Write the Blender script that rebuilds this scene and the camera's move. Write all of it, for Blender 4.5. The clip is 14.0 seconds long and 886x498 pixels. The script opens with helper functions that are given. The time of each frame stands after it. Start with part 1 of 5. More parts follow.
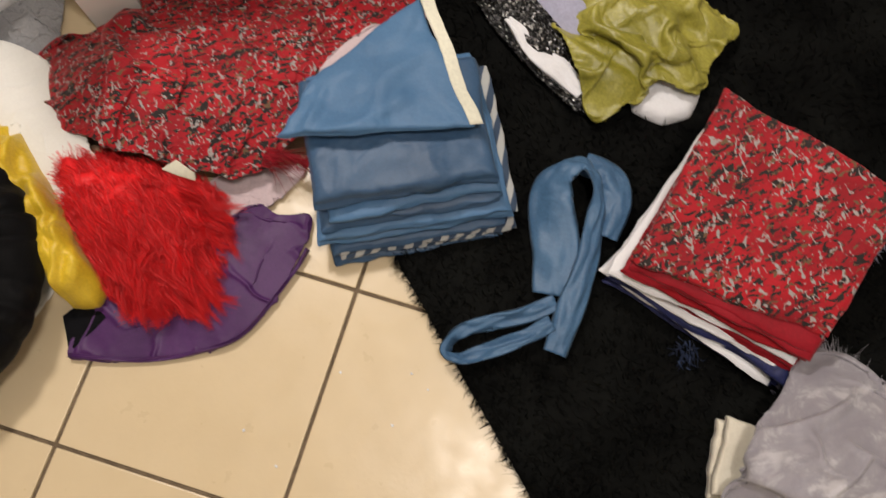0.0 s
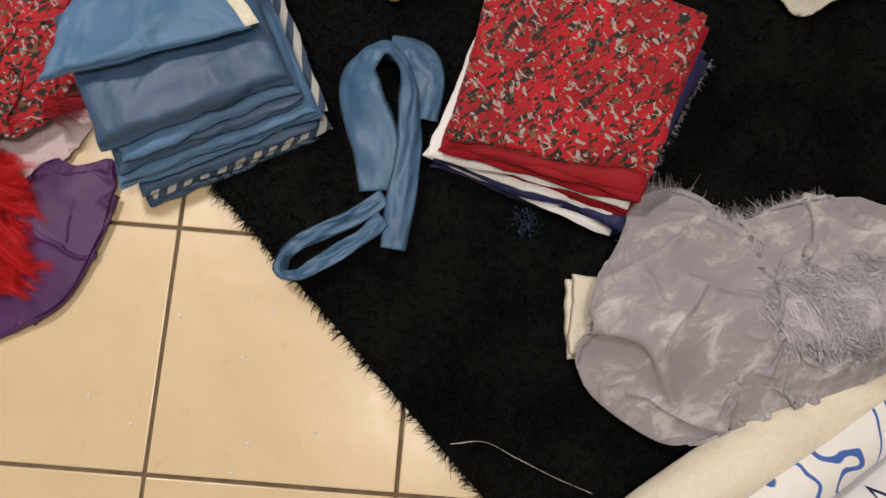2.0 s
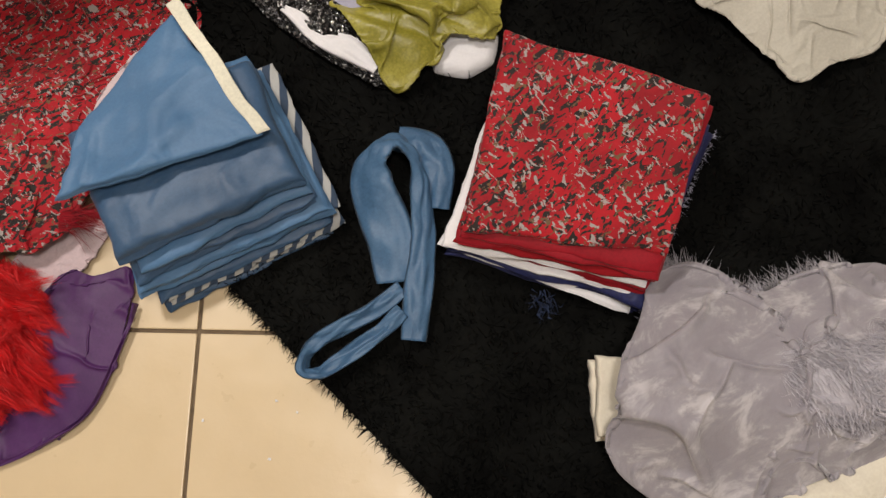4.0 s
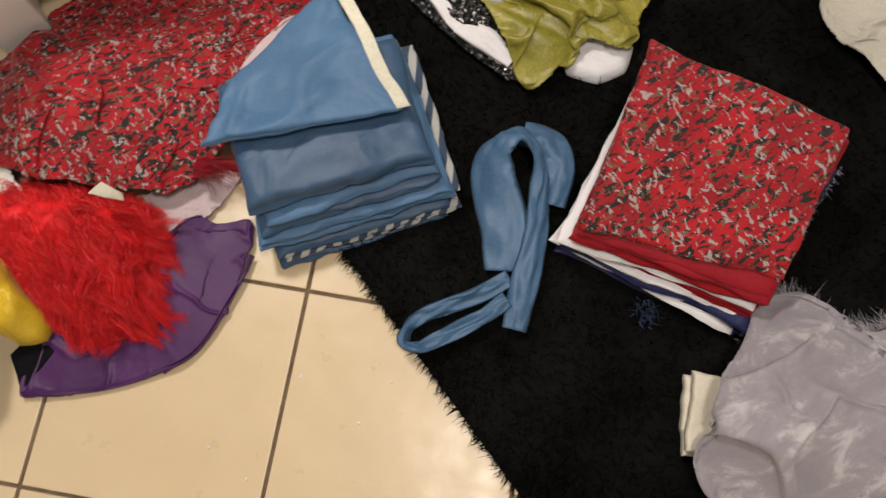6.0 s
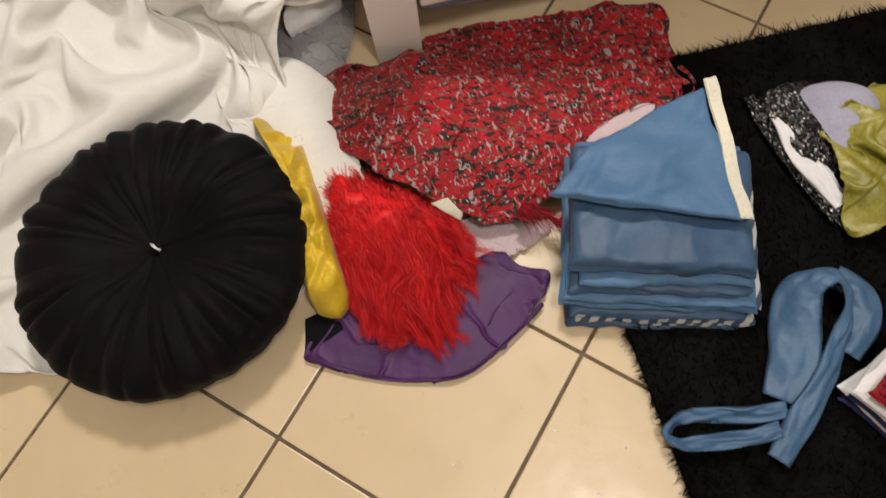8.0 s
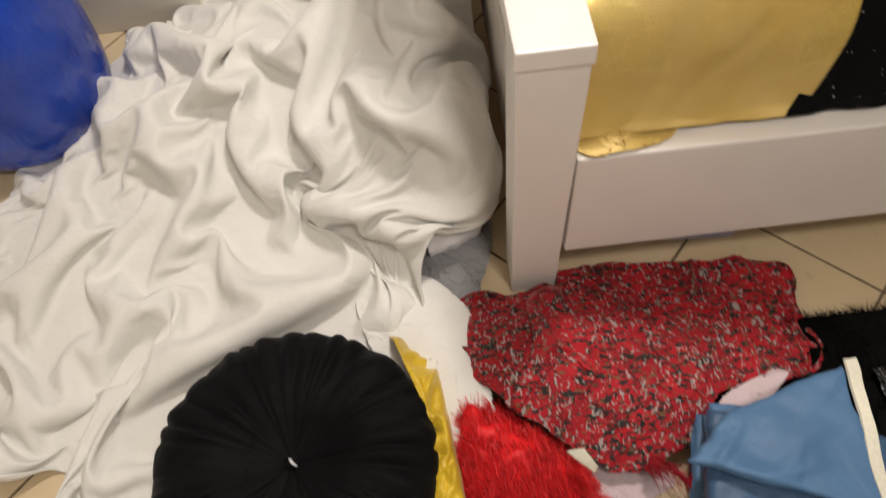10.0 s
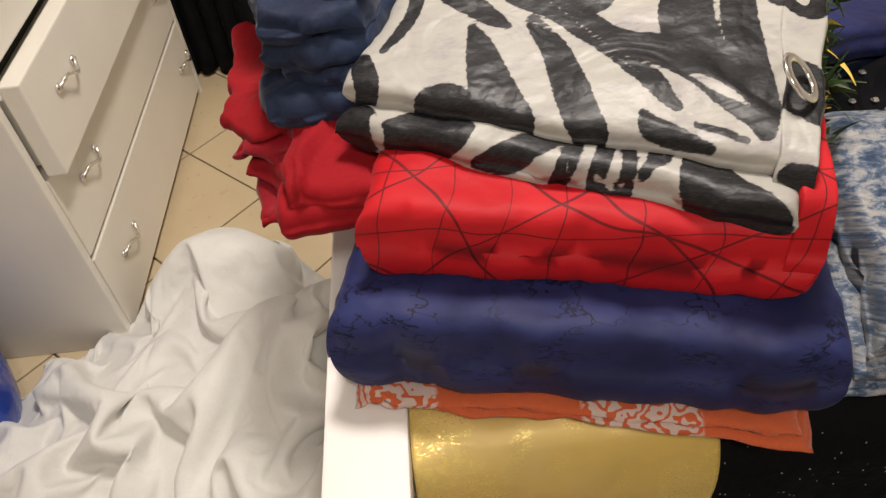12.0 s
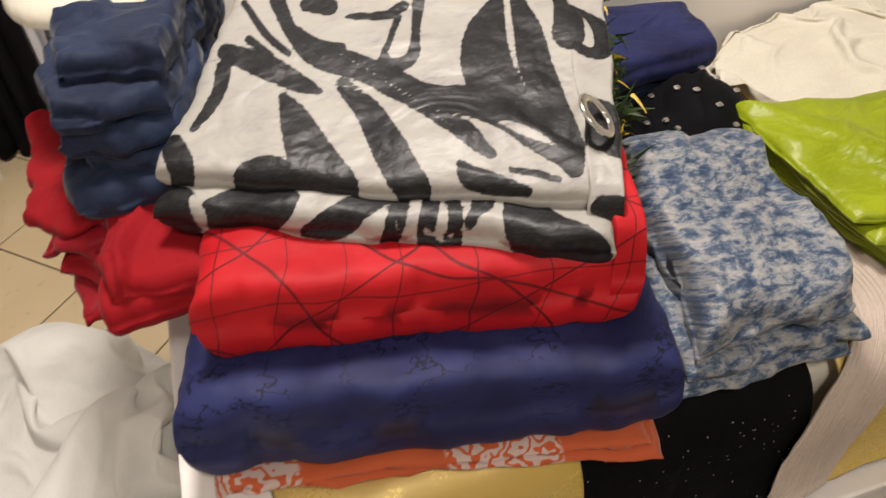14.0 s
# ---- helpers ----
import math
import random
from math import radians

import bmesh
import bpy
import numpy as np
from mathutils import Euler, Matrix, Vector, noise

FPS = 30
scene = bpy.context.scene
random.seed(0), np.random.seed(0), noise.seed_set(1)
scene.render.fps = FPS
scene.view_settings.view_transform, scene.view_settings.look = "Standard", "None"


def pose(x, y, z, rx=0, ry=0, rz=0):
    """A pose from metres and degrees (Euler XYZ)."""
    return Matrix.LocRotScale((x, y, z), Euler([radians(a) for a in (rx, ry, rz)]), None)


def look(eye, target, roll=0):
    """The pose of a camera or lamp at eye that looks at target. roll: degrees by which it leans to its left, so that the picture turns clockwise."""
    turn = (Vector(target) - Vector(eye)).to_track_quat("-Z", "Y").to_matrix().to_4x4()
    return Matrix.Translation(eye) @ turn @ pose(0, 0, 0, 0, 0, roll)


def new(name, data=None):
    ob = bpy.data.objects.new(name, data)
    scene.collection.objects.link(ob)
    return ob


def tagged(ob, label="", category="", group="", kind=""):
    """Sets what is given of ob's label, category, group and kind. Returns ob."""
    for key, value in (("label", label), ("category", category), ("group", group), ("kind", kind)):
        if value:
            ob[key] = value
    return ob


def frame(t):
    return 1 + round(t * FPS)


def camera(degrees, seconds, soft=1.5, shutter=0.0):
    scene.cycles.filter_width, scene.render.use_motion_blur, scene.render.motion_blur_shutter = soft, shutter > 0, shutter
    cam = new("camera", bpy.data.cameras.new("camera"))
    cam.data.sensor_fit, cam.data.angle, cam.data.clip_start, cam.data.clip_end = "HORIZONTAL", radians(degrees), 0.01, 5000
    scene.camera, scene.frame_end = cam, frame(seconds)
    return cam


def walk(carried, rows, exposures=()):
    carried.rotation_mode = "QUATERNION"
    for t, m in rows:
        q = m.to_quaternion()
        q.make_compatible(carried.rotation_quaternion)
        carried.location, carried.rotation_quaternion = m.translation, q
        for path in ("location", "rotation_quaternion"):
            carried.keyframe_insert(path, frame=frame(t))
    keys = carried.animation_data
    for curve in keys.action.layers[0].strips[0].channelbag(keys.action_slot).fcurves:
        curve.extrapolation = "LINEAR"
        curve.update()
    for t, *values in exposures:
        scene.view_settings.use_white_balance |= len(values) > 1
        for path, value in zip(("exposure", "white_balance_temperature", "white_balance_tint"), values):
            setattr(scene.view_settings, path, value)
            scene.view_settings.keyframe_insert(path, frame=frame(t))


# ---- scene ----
cam = camera(59.4, 14.0, soft=1.4, shutter=0.4)
PATH = [
    (0, (0.008, -0.276, 1.122), (0.239, 0.202, -0.807), 0.1),
    (0.5, (0.047, -0.325, 1.097), (0.263, 0.08, -0.85), 0.3),
    (1, (0.08, -0.349, 1.073), (0.301, -0.04, -0.891), 4.5),
    (1.5, (0.103, -0.363, 1.067), (0.334, -0.109, -0.903), 7.4),
    (2, (0.135, -0.38, 1.069), (0.387, -0.138, -0.9), 8.2),
    (2.5, (0.161, -0.366, 1.079), (0.431, -0.122, -0.888), 7.5),
    (3, (0.167, -0.337, 1.077), (0.452, -0.077, -0.885), 6.0),
    (3.2, (0.173, -0.335, 1.076), (0.465, -0.055, -0.883), 4.5),
    (5.3, (0.093, -0.277, 1.102), (0.422, 0.069, -0.841), 5.0),
    (5.5, (0.082, -0.282, 1.096), (0.39, 0.084, -0.846), 2.8),
    (6, (0.067, -0.29, 1.101), (0.298, 0.126, -0.842), -3.9),
    (6.5, (0.003, -0.275, 1.104), (0.177, 0.186, -0.834), -7.3),
    (7, (-0.086, -0.241, 1.119), (0.017, 0.285, -0.808), -11.5),
    (7.2, (-0.12, -0.229, 1.127), (-0.047, 0.316, -0.796), -12.5),
    (9.3, (-0.274, -0.18, 1.265), (-0.254, 0.753, -0.504), -7.6),
    (9.5, (-0.302, -0.144, 1.281), (-0.281, 0.806, -0.479), -7.3),
    (10, (-0.317, -0.065, 1.275), (-0.318, 0.946, -0.45), -6.7),
    (10.5, (-0.131, 0.089, 1.299), (-0.218, 1.179, -0.376), -5.1),
    (10.7, (-0.086, 0.137, 1.308), (-0.183, 1.291, -0.322), -4.3),
    (11, (-0.045, 0.182, 1.337), (-0.161, 1.423, -0.227), -5.5),
    (11.5, (-0.023, 0.211, 1.377), (-0.106, 1.568, -0.09), -7.2),
    (12, (-0.039, 0.204, 1.39), (-0.065, 1.608, -0.034), -7.1),
    (12.5, (-0.063, 0.182, 1.374), (-0.02, 1.584, -0.051), -6.1),
    (13, (-0.057, 0.163, 1.368), (0.087, 1.564, -0.053), -5.0),
    (13.5, (-0.041, 0.174, 1.401), (0.217, 1.579, 0.0), -4.5),
    (14, (-0.026, 0.218, 1.406), (0.35, 1.616, 0.026), -4.1),
]
walk(cam, [(t, look(eye, target, roll)) for t, eye, target, roll in PATH],
     [(0, -0.12), (7.2, -0.12), (9.5, -0.22), (11.0, -0.25), (12.5, -0.32), (14.0, -0.30)])

# ---- light ----
world = bpy.data.worlds.new("world")
scene.world = world
world.use_nodes = True
world.node_tree.nodes["Background"].inputs[0].default_value = (0.9, 0.85, 0.8, 1)
world.node_tree.nodes["Background"].inputs[1].default_value = 0.05


def lamp(name, kind, watts, m, colour, size):
    data = bpy.data.lights.new(name, kind)
    data.energy, data.color = watts, colour
    if kind == "AREA":
        data.shape, data.size = "DISK", size
    else:
        data.shadow_soft_size = size
    ob = new(name, data)
    ob.matrix_world = m
    return ob


LAMPS = ((0.10, 1.25, 2.50), (0.20, -0.42, 2.50))
lamp("ceiling_bulb", "AREA", 45, pose(*LAMPS[0]), (1.0, 0.91, 0.84), 0.34)
lamp("ceiling_bulb", "AREA", 25, pose(*LAMPS[1]), (1.0, 0.91, 0.84), 0.34)
scene.view_settings.exposure = 0.0


# ---- materials ----
class Mat:
    """Small wrapper that builds node materials."""

    def __init__(self, name, rough=0.8, metal=0.0, sheen=0.0, coat=0.0, spec=0.5):
        self.m = bpy.data.materials.new(name)
        self.m.use_nodes = True
        self.t = self.m.node_tree
        self.b = self.t.nodes["Principled BSDF"]
        self.b.inputs["Roughness"].default_value = rough
        self.b.inputs["Metallic"].default_value = metal
        self.b.inputs["Sheen Weight"].default_value = sheen
        self.b.inputs["Sheen Roughness"].default_value = 0.4
        self.b.inputs["Coat Weight"].default_value = coat
        self.b.inputs["Specular IOR Level"].default_value = spec
        self.c = self.t.nodes.new("ShaderNodeNewGeometry").outputs["Position"]

    def unrolled(self):
        """Run a print on over the front of a fold: across, and depth plus height."""
        a, b = self.t.nodes.new("ShaderNodeSeparateXYZ"), self.t.nodes.new("ShaderNodeCombineXYZ")
        self.link(self.c, a.inputs[0])
        self.link(a.outputs[0], b.inputs[0])
        self.link(self.math("ADD", a.outputs[1], a.outputs[2]), b.inputs[1])
        self.c = b.outputs[0]
        return self

    def per_island(self, low, high):
        g = self.t.nodes.new("ShaderNodeNewGeometry").outputs["Random Per Island"]
        return self.ramp(g, (0.0, low), (1.0, high))

    def node(self, kind, **values):
        n = self.t.nodes.new(kind)
        for k, v in values.items():
            if k in n.inputs:
                n.inputs[k].default_value = v
        return n

    def link(self, a, b):
        self.t.links.new(a, b)

    def mapped(self, scale=(1, 1, 1), rot=(0, 0, 0), source=None):
        n = self.t.nodes.new("ShaderNodeMapping")
        n.inputs["Scale"].default_value = scale
        n.inputs["Rotation"].default_value = [radians(a) for a in rot]
        self.link(source or self.c, n.inputs["Vector"])
        return n.outputs[0]

    def noise(self, scale, detail=3.0, rough=0.55, vec=None, distort=0.0):
        n = self.node("ShaderNodeTexNoise", Scale=scale, Detail=detail, Roughness=rough, Distortion=distort)
        self.link(vec or self.c, n.inputs["Vector"])
        return n.outputs["Fac"]

    def voronoi(self, scale, feature="F1", vec=None, out="Distance", random=1.0):
        n = self.node("ShaderNodeTexVoronoi", Scale=scale, Randomness=random)
        n.feature = feature
        self.link(vec or self.c, n.inputs["Vector"])
        return n.outputs[out]

    def wave(self, scale, distort=0.0, detail=2.0, dscale=1.0, vec=None):
        n = self.node("ShaderNodeTexWave", Scale=scale, Distortion=distort, Detail=detail)
        n.inputs["Detail Scale"].default_value = dscale
        self.link(vec or self.c, n.inputs["Vector"])
        return n.outputs["Fac"]

    def ramp(self, fac, *stops, hard=False):
        n = self.t.nodes.new("ShaderNodeValToRGB")
        r = n.color_ramp
        r.interpolation = "CONSTANT" if hard else "LINEAR"
        while len(r.elements) < len(stops):
            r.elements.new(0.5)
        for e, (p, c) in zip(r.elements, stops):
            e.position = p
            e.color = (*c, 1) if len(c) == 3 else c
        self.link(fac, n.inputs[0])
        return n.outputs[0]

    def step(self, fac, a, b):
        n = self.node("ShaderNodeMapRange")
        n.inputs["From Min"].default_value, n.inputs["From Max"].default_value = a, b
        self.link(fac, n.inputs["Value"])
        return n.outputs[0]

    def math(self, op, a, b=None):
        n = self.t.nodes.new("ShaderNodeMath")
        n.operation = op
        for i, v in enumerate((a, b)):
            if v is None:
                continue
            if isinstance(v, (int, float)):
                n.inputs[i].default_value = v
            else:
                self.link(v, n.inputs[i])
        return n.outputs[0]

    def mix(self, fac, a, b, mode="MIX"):
        n = self.t.nodes.new("ShaderNodeMix")
        n.data_type, n.blend_type = "RGBA", mode
        for sock, v in ((n.inputs[0], fac), (n.inputs[6], a), (n.inputs[7], b)):
            if isinstance(v, (int, float)):
                sock.default_value = v
            elif isinstance(v, tuple):
                sock.default_value = (*v, 1)
            else:
                self.link(v, sock)
        return n.outputs[2]

    def colour(self, c):
        if isinstance(c, tuple):
            self.b.inputs["Base Color"].default_value = (*c, 1)
        else:
            self.link(c, self.b.inputs["Base Color"])
        return self

    def put(self, socket, v):
        self.link(v, self.b.inputs[socket])
        return self

    def bump(self, *layers):
        """Layers of (height, strength, distance)."""
        last = None
        for h, s, d in layers:
            n = self.node("ShaderNodeBump", Strength=s, Distance=d)
            self.link(h, n.inputs["Height"])
            if last:
                self.link(last, n.inputs["Normal"])
            last = n.outputs[0]
        self.link(last, self.b.inputs["Normal"])
        return self


def cloth(name, base, dark=None, rough=0.85, sheen=0.25, weave=900, crease=0.35, spec=0.3, metal=0.0, coat=0.0):
    """Woven cloth: two tones at two scales, thread relief and soft creases."""
    m = Mat(name, rough, metal, sheen, coat, spec)
    dark = dark or tuple(v * 0.75 for v in base)
    big = m.noise(9, 4)
    fine = m.noise(260, 2)
    f = m.math("ADD", m.math("MULTIPLY", big, 0.65), m.math("MULTIPLY", fine, 0.35))
    m.colour(m.ramp(f, (0.36, dark), (0.62, base)))
    m.bump((m.noise(11, 2, 0.5, None, 1.2), crease, 0.02), (m.noise(55, 3, 0.5, m.mapped((1, 2.5, 1), (0, 0, 35))), crease * 0.35, 0.004), (m.noise(weave, 1), 0.2, 0.0008))
    return m


white_sheet = cloth("white_cotton", (0.77, 0.76, 0.72), (0.71, 0.70, 0.66), 0.9, 0.1, 1400, 0.3, 0.2)
denim = cloth("blue_denim", (0.078, 0.178, 0.330), (0.062, 0.145, 0.275), 0.5, 0.05, 1100, 0.3, 0.35)
# darker copy of the denim, with the stack's shade put into its colour
denim_shaded = cloth("shaded_denim", (0.042, 0.098, 0.190), (0.030, 0.072, 0.145), 0.45, 0.05, 1100, 0.3, 0.4)
satin_blue = cloth("blue_satin", (0.066, 0.148, 0.268), (0.040, 0.094, 0.180), 0.44, 0.05, 1500, 0.35, 0.4)
purple_satin = cloth("purple_satin", (0.078, 0.020, 0.112), (0.050, 0.012, 0.075), 0.48, 0.03, 1500, 0.2, 0.35)
yellow_satin = cloth("yellow_satin", (0.72, 0.50, 0.03), (0.5, 0.33, 0.015), 0.4, 0.1, 1500, 0.4, 0.5)
cream_cloth = cloth("cream_cotton", (0.78, 0.74, 0.62), (0.68, 0.63, 0.52), 0.9, 0.2, 700, 0.4)
rag_cloth = cloth("greyish_cotton", (0.56, 0.54, 0.47), (0.44, 0.42, 0.36), 0.9, 0.1, 700, 0.8)
hem_cloth = cloth("cream_hem", (0.80, 0.78, 0.64), None, 0.85, 0.2, 900, 0.1)
lime_satin = cloth("olive_satin", (0.42, 0.38, 0.070), (0.20, 0.185, 0.022), 0.34, 0.03, 1300, 0.4, 0.5)
lime_bright = cloth("lime_satin", (0.34, 0.41, 0.010), (0.24, 0.30, 0.006), 0.36, 0.03, 1300, 0.8, 0.5)
navy_velvet = cloth("navy_velvet", (0.019, 0.026, 0.115), (0.006, 0.008, 0.040), 0.55, 0.1, 900, 0.5, 0.3)
# navy with a woven pattern of thin dark twigs
damask = Mat("navy_damask", 0.58, sheen=0.03, spec=0.25).unrolled()
twig = damask.step(damask.voronoi(15, "DISTANCE_TO_EDGE", damask.mapped((1, 1.5, 1), (0, 0, 15), damask.mix(0.06, damask.c, damask.node("ShaderNodeTexNoise", Scale=30.0).outputs["Color"]))), 0.045, 0.02)
twig = damask.math("MULTIPLY", twig, damask.step(damask.noise(9, 2), 0.47, 0.56))
damask.colour(damask.mix(twig, damask.ramp(damask.noise(9, 4), (0.36, (0.009, 0.012, 0.055)), (0.62, (0.019, 0.025, 0.105))), (0.004, 0.005, 0.022)))
damask.bump((damask.noise(8, 2, 0.5, None, 0.8), 0.35, 0.02), (damask.noise(60, 3), 0.15, 0.004), (damask.noise(900, 1), 0.2, 0.0008))
navy_cloth = cloth("navy_cotton", (0.017, 0.030, 0.070), (0.006, 0.010, 0.030), 0.7, 0.12, 900, 0.5, 0.25)
red_cloth = cloth("plain_red_cotton", (0.29, 0.005, 0.010), (0.21, 0.003, 0.008), 0.8, 0.04, 900, 0.3, 0.2)
dark_red = cloth("dark_red_velvet", (0.30, 0.006, 0.016), (0.20, 0.004, 0.010), 0.6, 0.15, 900, 0.2, 0.2)
lilac_cloth = cloth("lilac_cotton", (0.42, 0.42, 0.55), None, 0.9, 0.2, 900, 0.4)
grey_felt = cloth("grey_felt", (0.36, 0.36, 0.37), (0.25, 0.25, 0.26), 0.95, 0.2, 500, 0.5)
black_velvet = cloth("black_velvet", (0.0055, 0.0055, 0.006), (0.002, 0.002, 0.0024), 0.62, 0.04, 900, 0.35, 0.07)
black_cloth = cloth("black_cotton", (0.005, 0.005, 0.0065), (0.0025, 0.0025, 0.0035), 0.8, 0.02, 900, 0.4, 0.12)
rug_black = cloth("black_rug_pile", (0.0075, 0.0078, 0.0072), (0.0018, 0.0018, 0.0018), 0.85, 0.0, 600, 0.3, 0.03)
red_fur = cloth("red_fur_pile", (0.80, 0.012, 0.016), (0.60, 0.006, 0.008), 0.5, 0.05, 300, 0.2, 0.3)
# random darker strands paint the shading between locks into the colour
red_fur.colour(red_fur.per_island((0.42, 0.003, 0.006), (0.80, 0.014, 0.018)))
grey_fur = cloth("grey_fur_pile", (0.56, 0.54, 0.585), (0.32, 0.305, 0.355), 0.5, 0.3, 300, 0.3, 0.4)
grey_fur.colour(grey_fur.per_island((0.42, 0.405, 0.455), (0.56, 0.54, 0.595)))
pale_pink = cloth("pale_pink_cotton", (0.62, 0.50, 0.52), (0.50, 0.40, 0.42), 0.9, 0.1, 900, 0.3, 0.2)
grey_plush = Mat("grey_brushed_plush", 0.6, sheen=0.5, spec=0.25)
# brushed nap relief; its blotchy sheen is painted as lighter and darker greys
nap_sheen = grey_plush.noise(16, 5, 0.68, grey_plush.mapped((1, 1.5, 1), (0, 0, 30)), 0.4)
grey_plush.colour(grey_plush.ramp(nap_sheen, (0.38, (0.28, 0.262, 0.295)), (0.52, (0.325, 0.308, 0.34)), (0.63, (0.50, 0.48, 0.505))))
grey_plush.bump((nap_sheen, 0.25, 0.01), (grey_plush.noise(420, 2, 0.6, grey_plush.mapped((1, 3, 1), (0, 0, 30))), 0.35, 0.0015))
sheer_white = cloth("white_sheer", (0.80, 0.80, 0.82), (0.72, 0.72, 0.75), 0.8, 0.2, 900, 0.3)

# red print with short black, grey and ochre brush strokes
red_print = Mat("red_brush_print", 0.7, sheen=0.2, spec=0.3)
v1 = red_print.mapped((1, 2.1, 1), (0, 0, 25))
v2 = red_print.mapped((2.0, 1, 1), (0, 0, -10))
c = red_print.ramp(red_print.noise(14, 3), (0.35, (0.26, 0.004, 0.011)), (0.62, (0.42, 0.007, 0.016)))
c = red_print.mix(red_print.step(red_print.noise(60, 2, 0.6, v1, 0.8), 0.54, 0.555), c, (0.018, 0.013, 0.012))
c = red_print.mix(red_print.step(red_print.noise(66, 2, 0.6, v2, 1.0), 0.60, 0.615), c, (0.33, 0.30, 0.29))
c = red_print.mix(red_print.step(red_print.noise(92, 2, 0.5, red_print.mapped((1, 1.6, 1), (0, 0, 70)), 0.6), 0.63, 0.645), c, (0.14, 0.08, 0.04))
red_print.colour(c).bump((red_print.noise(40, 4), 0.4, 0.010), (red_print.noise(900, 1), 0.25, 0.0008))

# red with a loose net of thin dark lines
red_lines = Mat("red_line_print", 0.62, sheen=0.02, spec=0.3).unrolled()
w = red_lines.t.nodes.new("ShaderNodeVectorMath")
w.operation = "MULTIPLY_ADD"
nz = red_lines.node("ShaderNodeTexNoise", Scale=5.0, Detail=2.0)
red_lines.link(red_lines.c, nz.inputs["Vector"])
red_lines.link(nz.outputs["Color"], w.inputs[0])
w.inputs[1].default_value = (0.07, 0.07, 0.07)
red_lines.link(red_lines.c, w.inputs[2])
line = None
for turn, scale, dist in ((10, 4.6, 0.0), (100, 3.4, 0.0), (63, 2.3, 0.0), (-30, 2.1, 0.0), (128, 1.7, 0.0)):
    wv = red_lines.wave(scale, dist, 1.0, 1.5, red_lines.mapped((1, 1, 1), (0, 0, turn), w.outputs[0]))
    ln = red_lines.step(wv, 0.9984, 0.9996)
    line = ln if line is None else red_lines.math("MAXIMUM", line, ln)
c = red_lines.ramp(red_lines.noise(10, 3), (0.35, (0.42, 0.004, 0.010)), (0.65, (0.52, 0.007, 0.013)))
red_lines.colour(red_lines.mix(line, c, (0.13, 0.002, 0.006)))
red_lines.bump((red_lines.noise(9, 2, 0.5, None, 1.5), 0.2, 0.02), (red_lines.noise(30, 4), 0.15, 0.008), (red_lines.noise(900, 1), 0.2, 0.0008))

# black and white flowing print with silver-grey brushed areas
zebra = Mat("flowing_black_white_print", 0.42, sheen=0.02, spec=0.35).unrolled()
ink = zebra.t.nodes.new("ShaderNodeAttribute")
ink.attribute_name = "ink"
drag = zebra.noise(60, 3, 0.65, zebra.mapped((1, 2.5, 1), (0, 0, -40)))
wv = zebra.math("ADD", ink.outputs["Fac"], zebra.math("MULTIPLY", zebra.math("SUBTRACT", drag, 0.22), 0.10))
mask = zebra.step(wv, -0.008, 0.012)
grain = zebra.noise(140, 3, 0.7, zebra.mapped((1, 5, 1), (0, 0, -30)))
blackish = zebra.ramp(grain, (0.48, (0.004, 0.004, 0.005)), (0.72, (0.045, 0.045, 0.05)))
whitish = zebra.ramp(zebra.noise(13, 5, 0.75, zebra.mapped((1, 2, 1), (0, 0, -60))), (0.27, (0.10, 0.10, 0.105)), (0.37, (0.32, 0.30, 0.295)), (0.5, (0.375, 0.36, 0.325)))
zebra.colour(zebra.mix(mask, whitish, blackish))
zebra.bump((zebra.noise(9, 2, 0.5, None, 1.5), 0.35, 0.02), (zebra.noise(30, 3), 0.3, 0.008), (zebra.noise(1200, 1), 0.15, 0.0006))

# blue, grey and white mottled print
mottle = Mat("blue_white_mottled_print", 0.55, sheen=0.2, spec=0.4).unrolled()
mv = mottle.mapped((1, 1.25, 1), (0, 0, 20))
c = mottle.ramp(mottle.noise(40, 7, 0.75, mv, 0.25), (0.38, (0.020, 0.042, 0.090)), (0.47, (0.075, 0.11, 0.175)), (0.52, (0.22, 0.24, 0.265)), (0.62, (0.37, 0.36, 0.345)))
mottle.colour(c).bump((mottle.noise(30, 4), 0.45, 0.012), (mottle.noise(900, 1), 0.2, 0.0008))

# orange ribbed cloth with pale flower patches
orange = Mat("orange_flower_cloth", 0.7, sheen=0.3, spec=0.3).unrolled()
patch = orange.step(orange.wave(1.05, 1.2, 2, 3.0, orange.mapped((1, 0.25, 1), (0, 0, 0))), 0.60, 0.66)
scroll = orange.step(orange.wave(14, 18, 2, 2.2), 0.34, 0.42)
c = orange.mix(orange.math("MULTIPLY", patch, scroll), (0.62, 0.12, 0.04), (0.66, 0.50, 0.44))
orange.colour(c).bump((orange.wave(190, 1.5), 0.5, 0.002), (orange.noise(30, 3), 0.4, 0.01))

# narrow black and white stripes
stripes = Mat("black_white_stripes", 0.8, sheen=0.2, spec=0.3).unrolled()
stripes.colour(stripes.mix(stripes.step(stripes.wave(14, 2.0, 1, 1.0, stripes.mapped((1, 1, 1), (0, 0, 38))), 0.48, 0.54), (0.42, 0.43, 0.42), (0.040, 0.065, 0.11)))
stripes.bump((stripes.noise(30, 3), 0.4, 0.01))

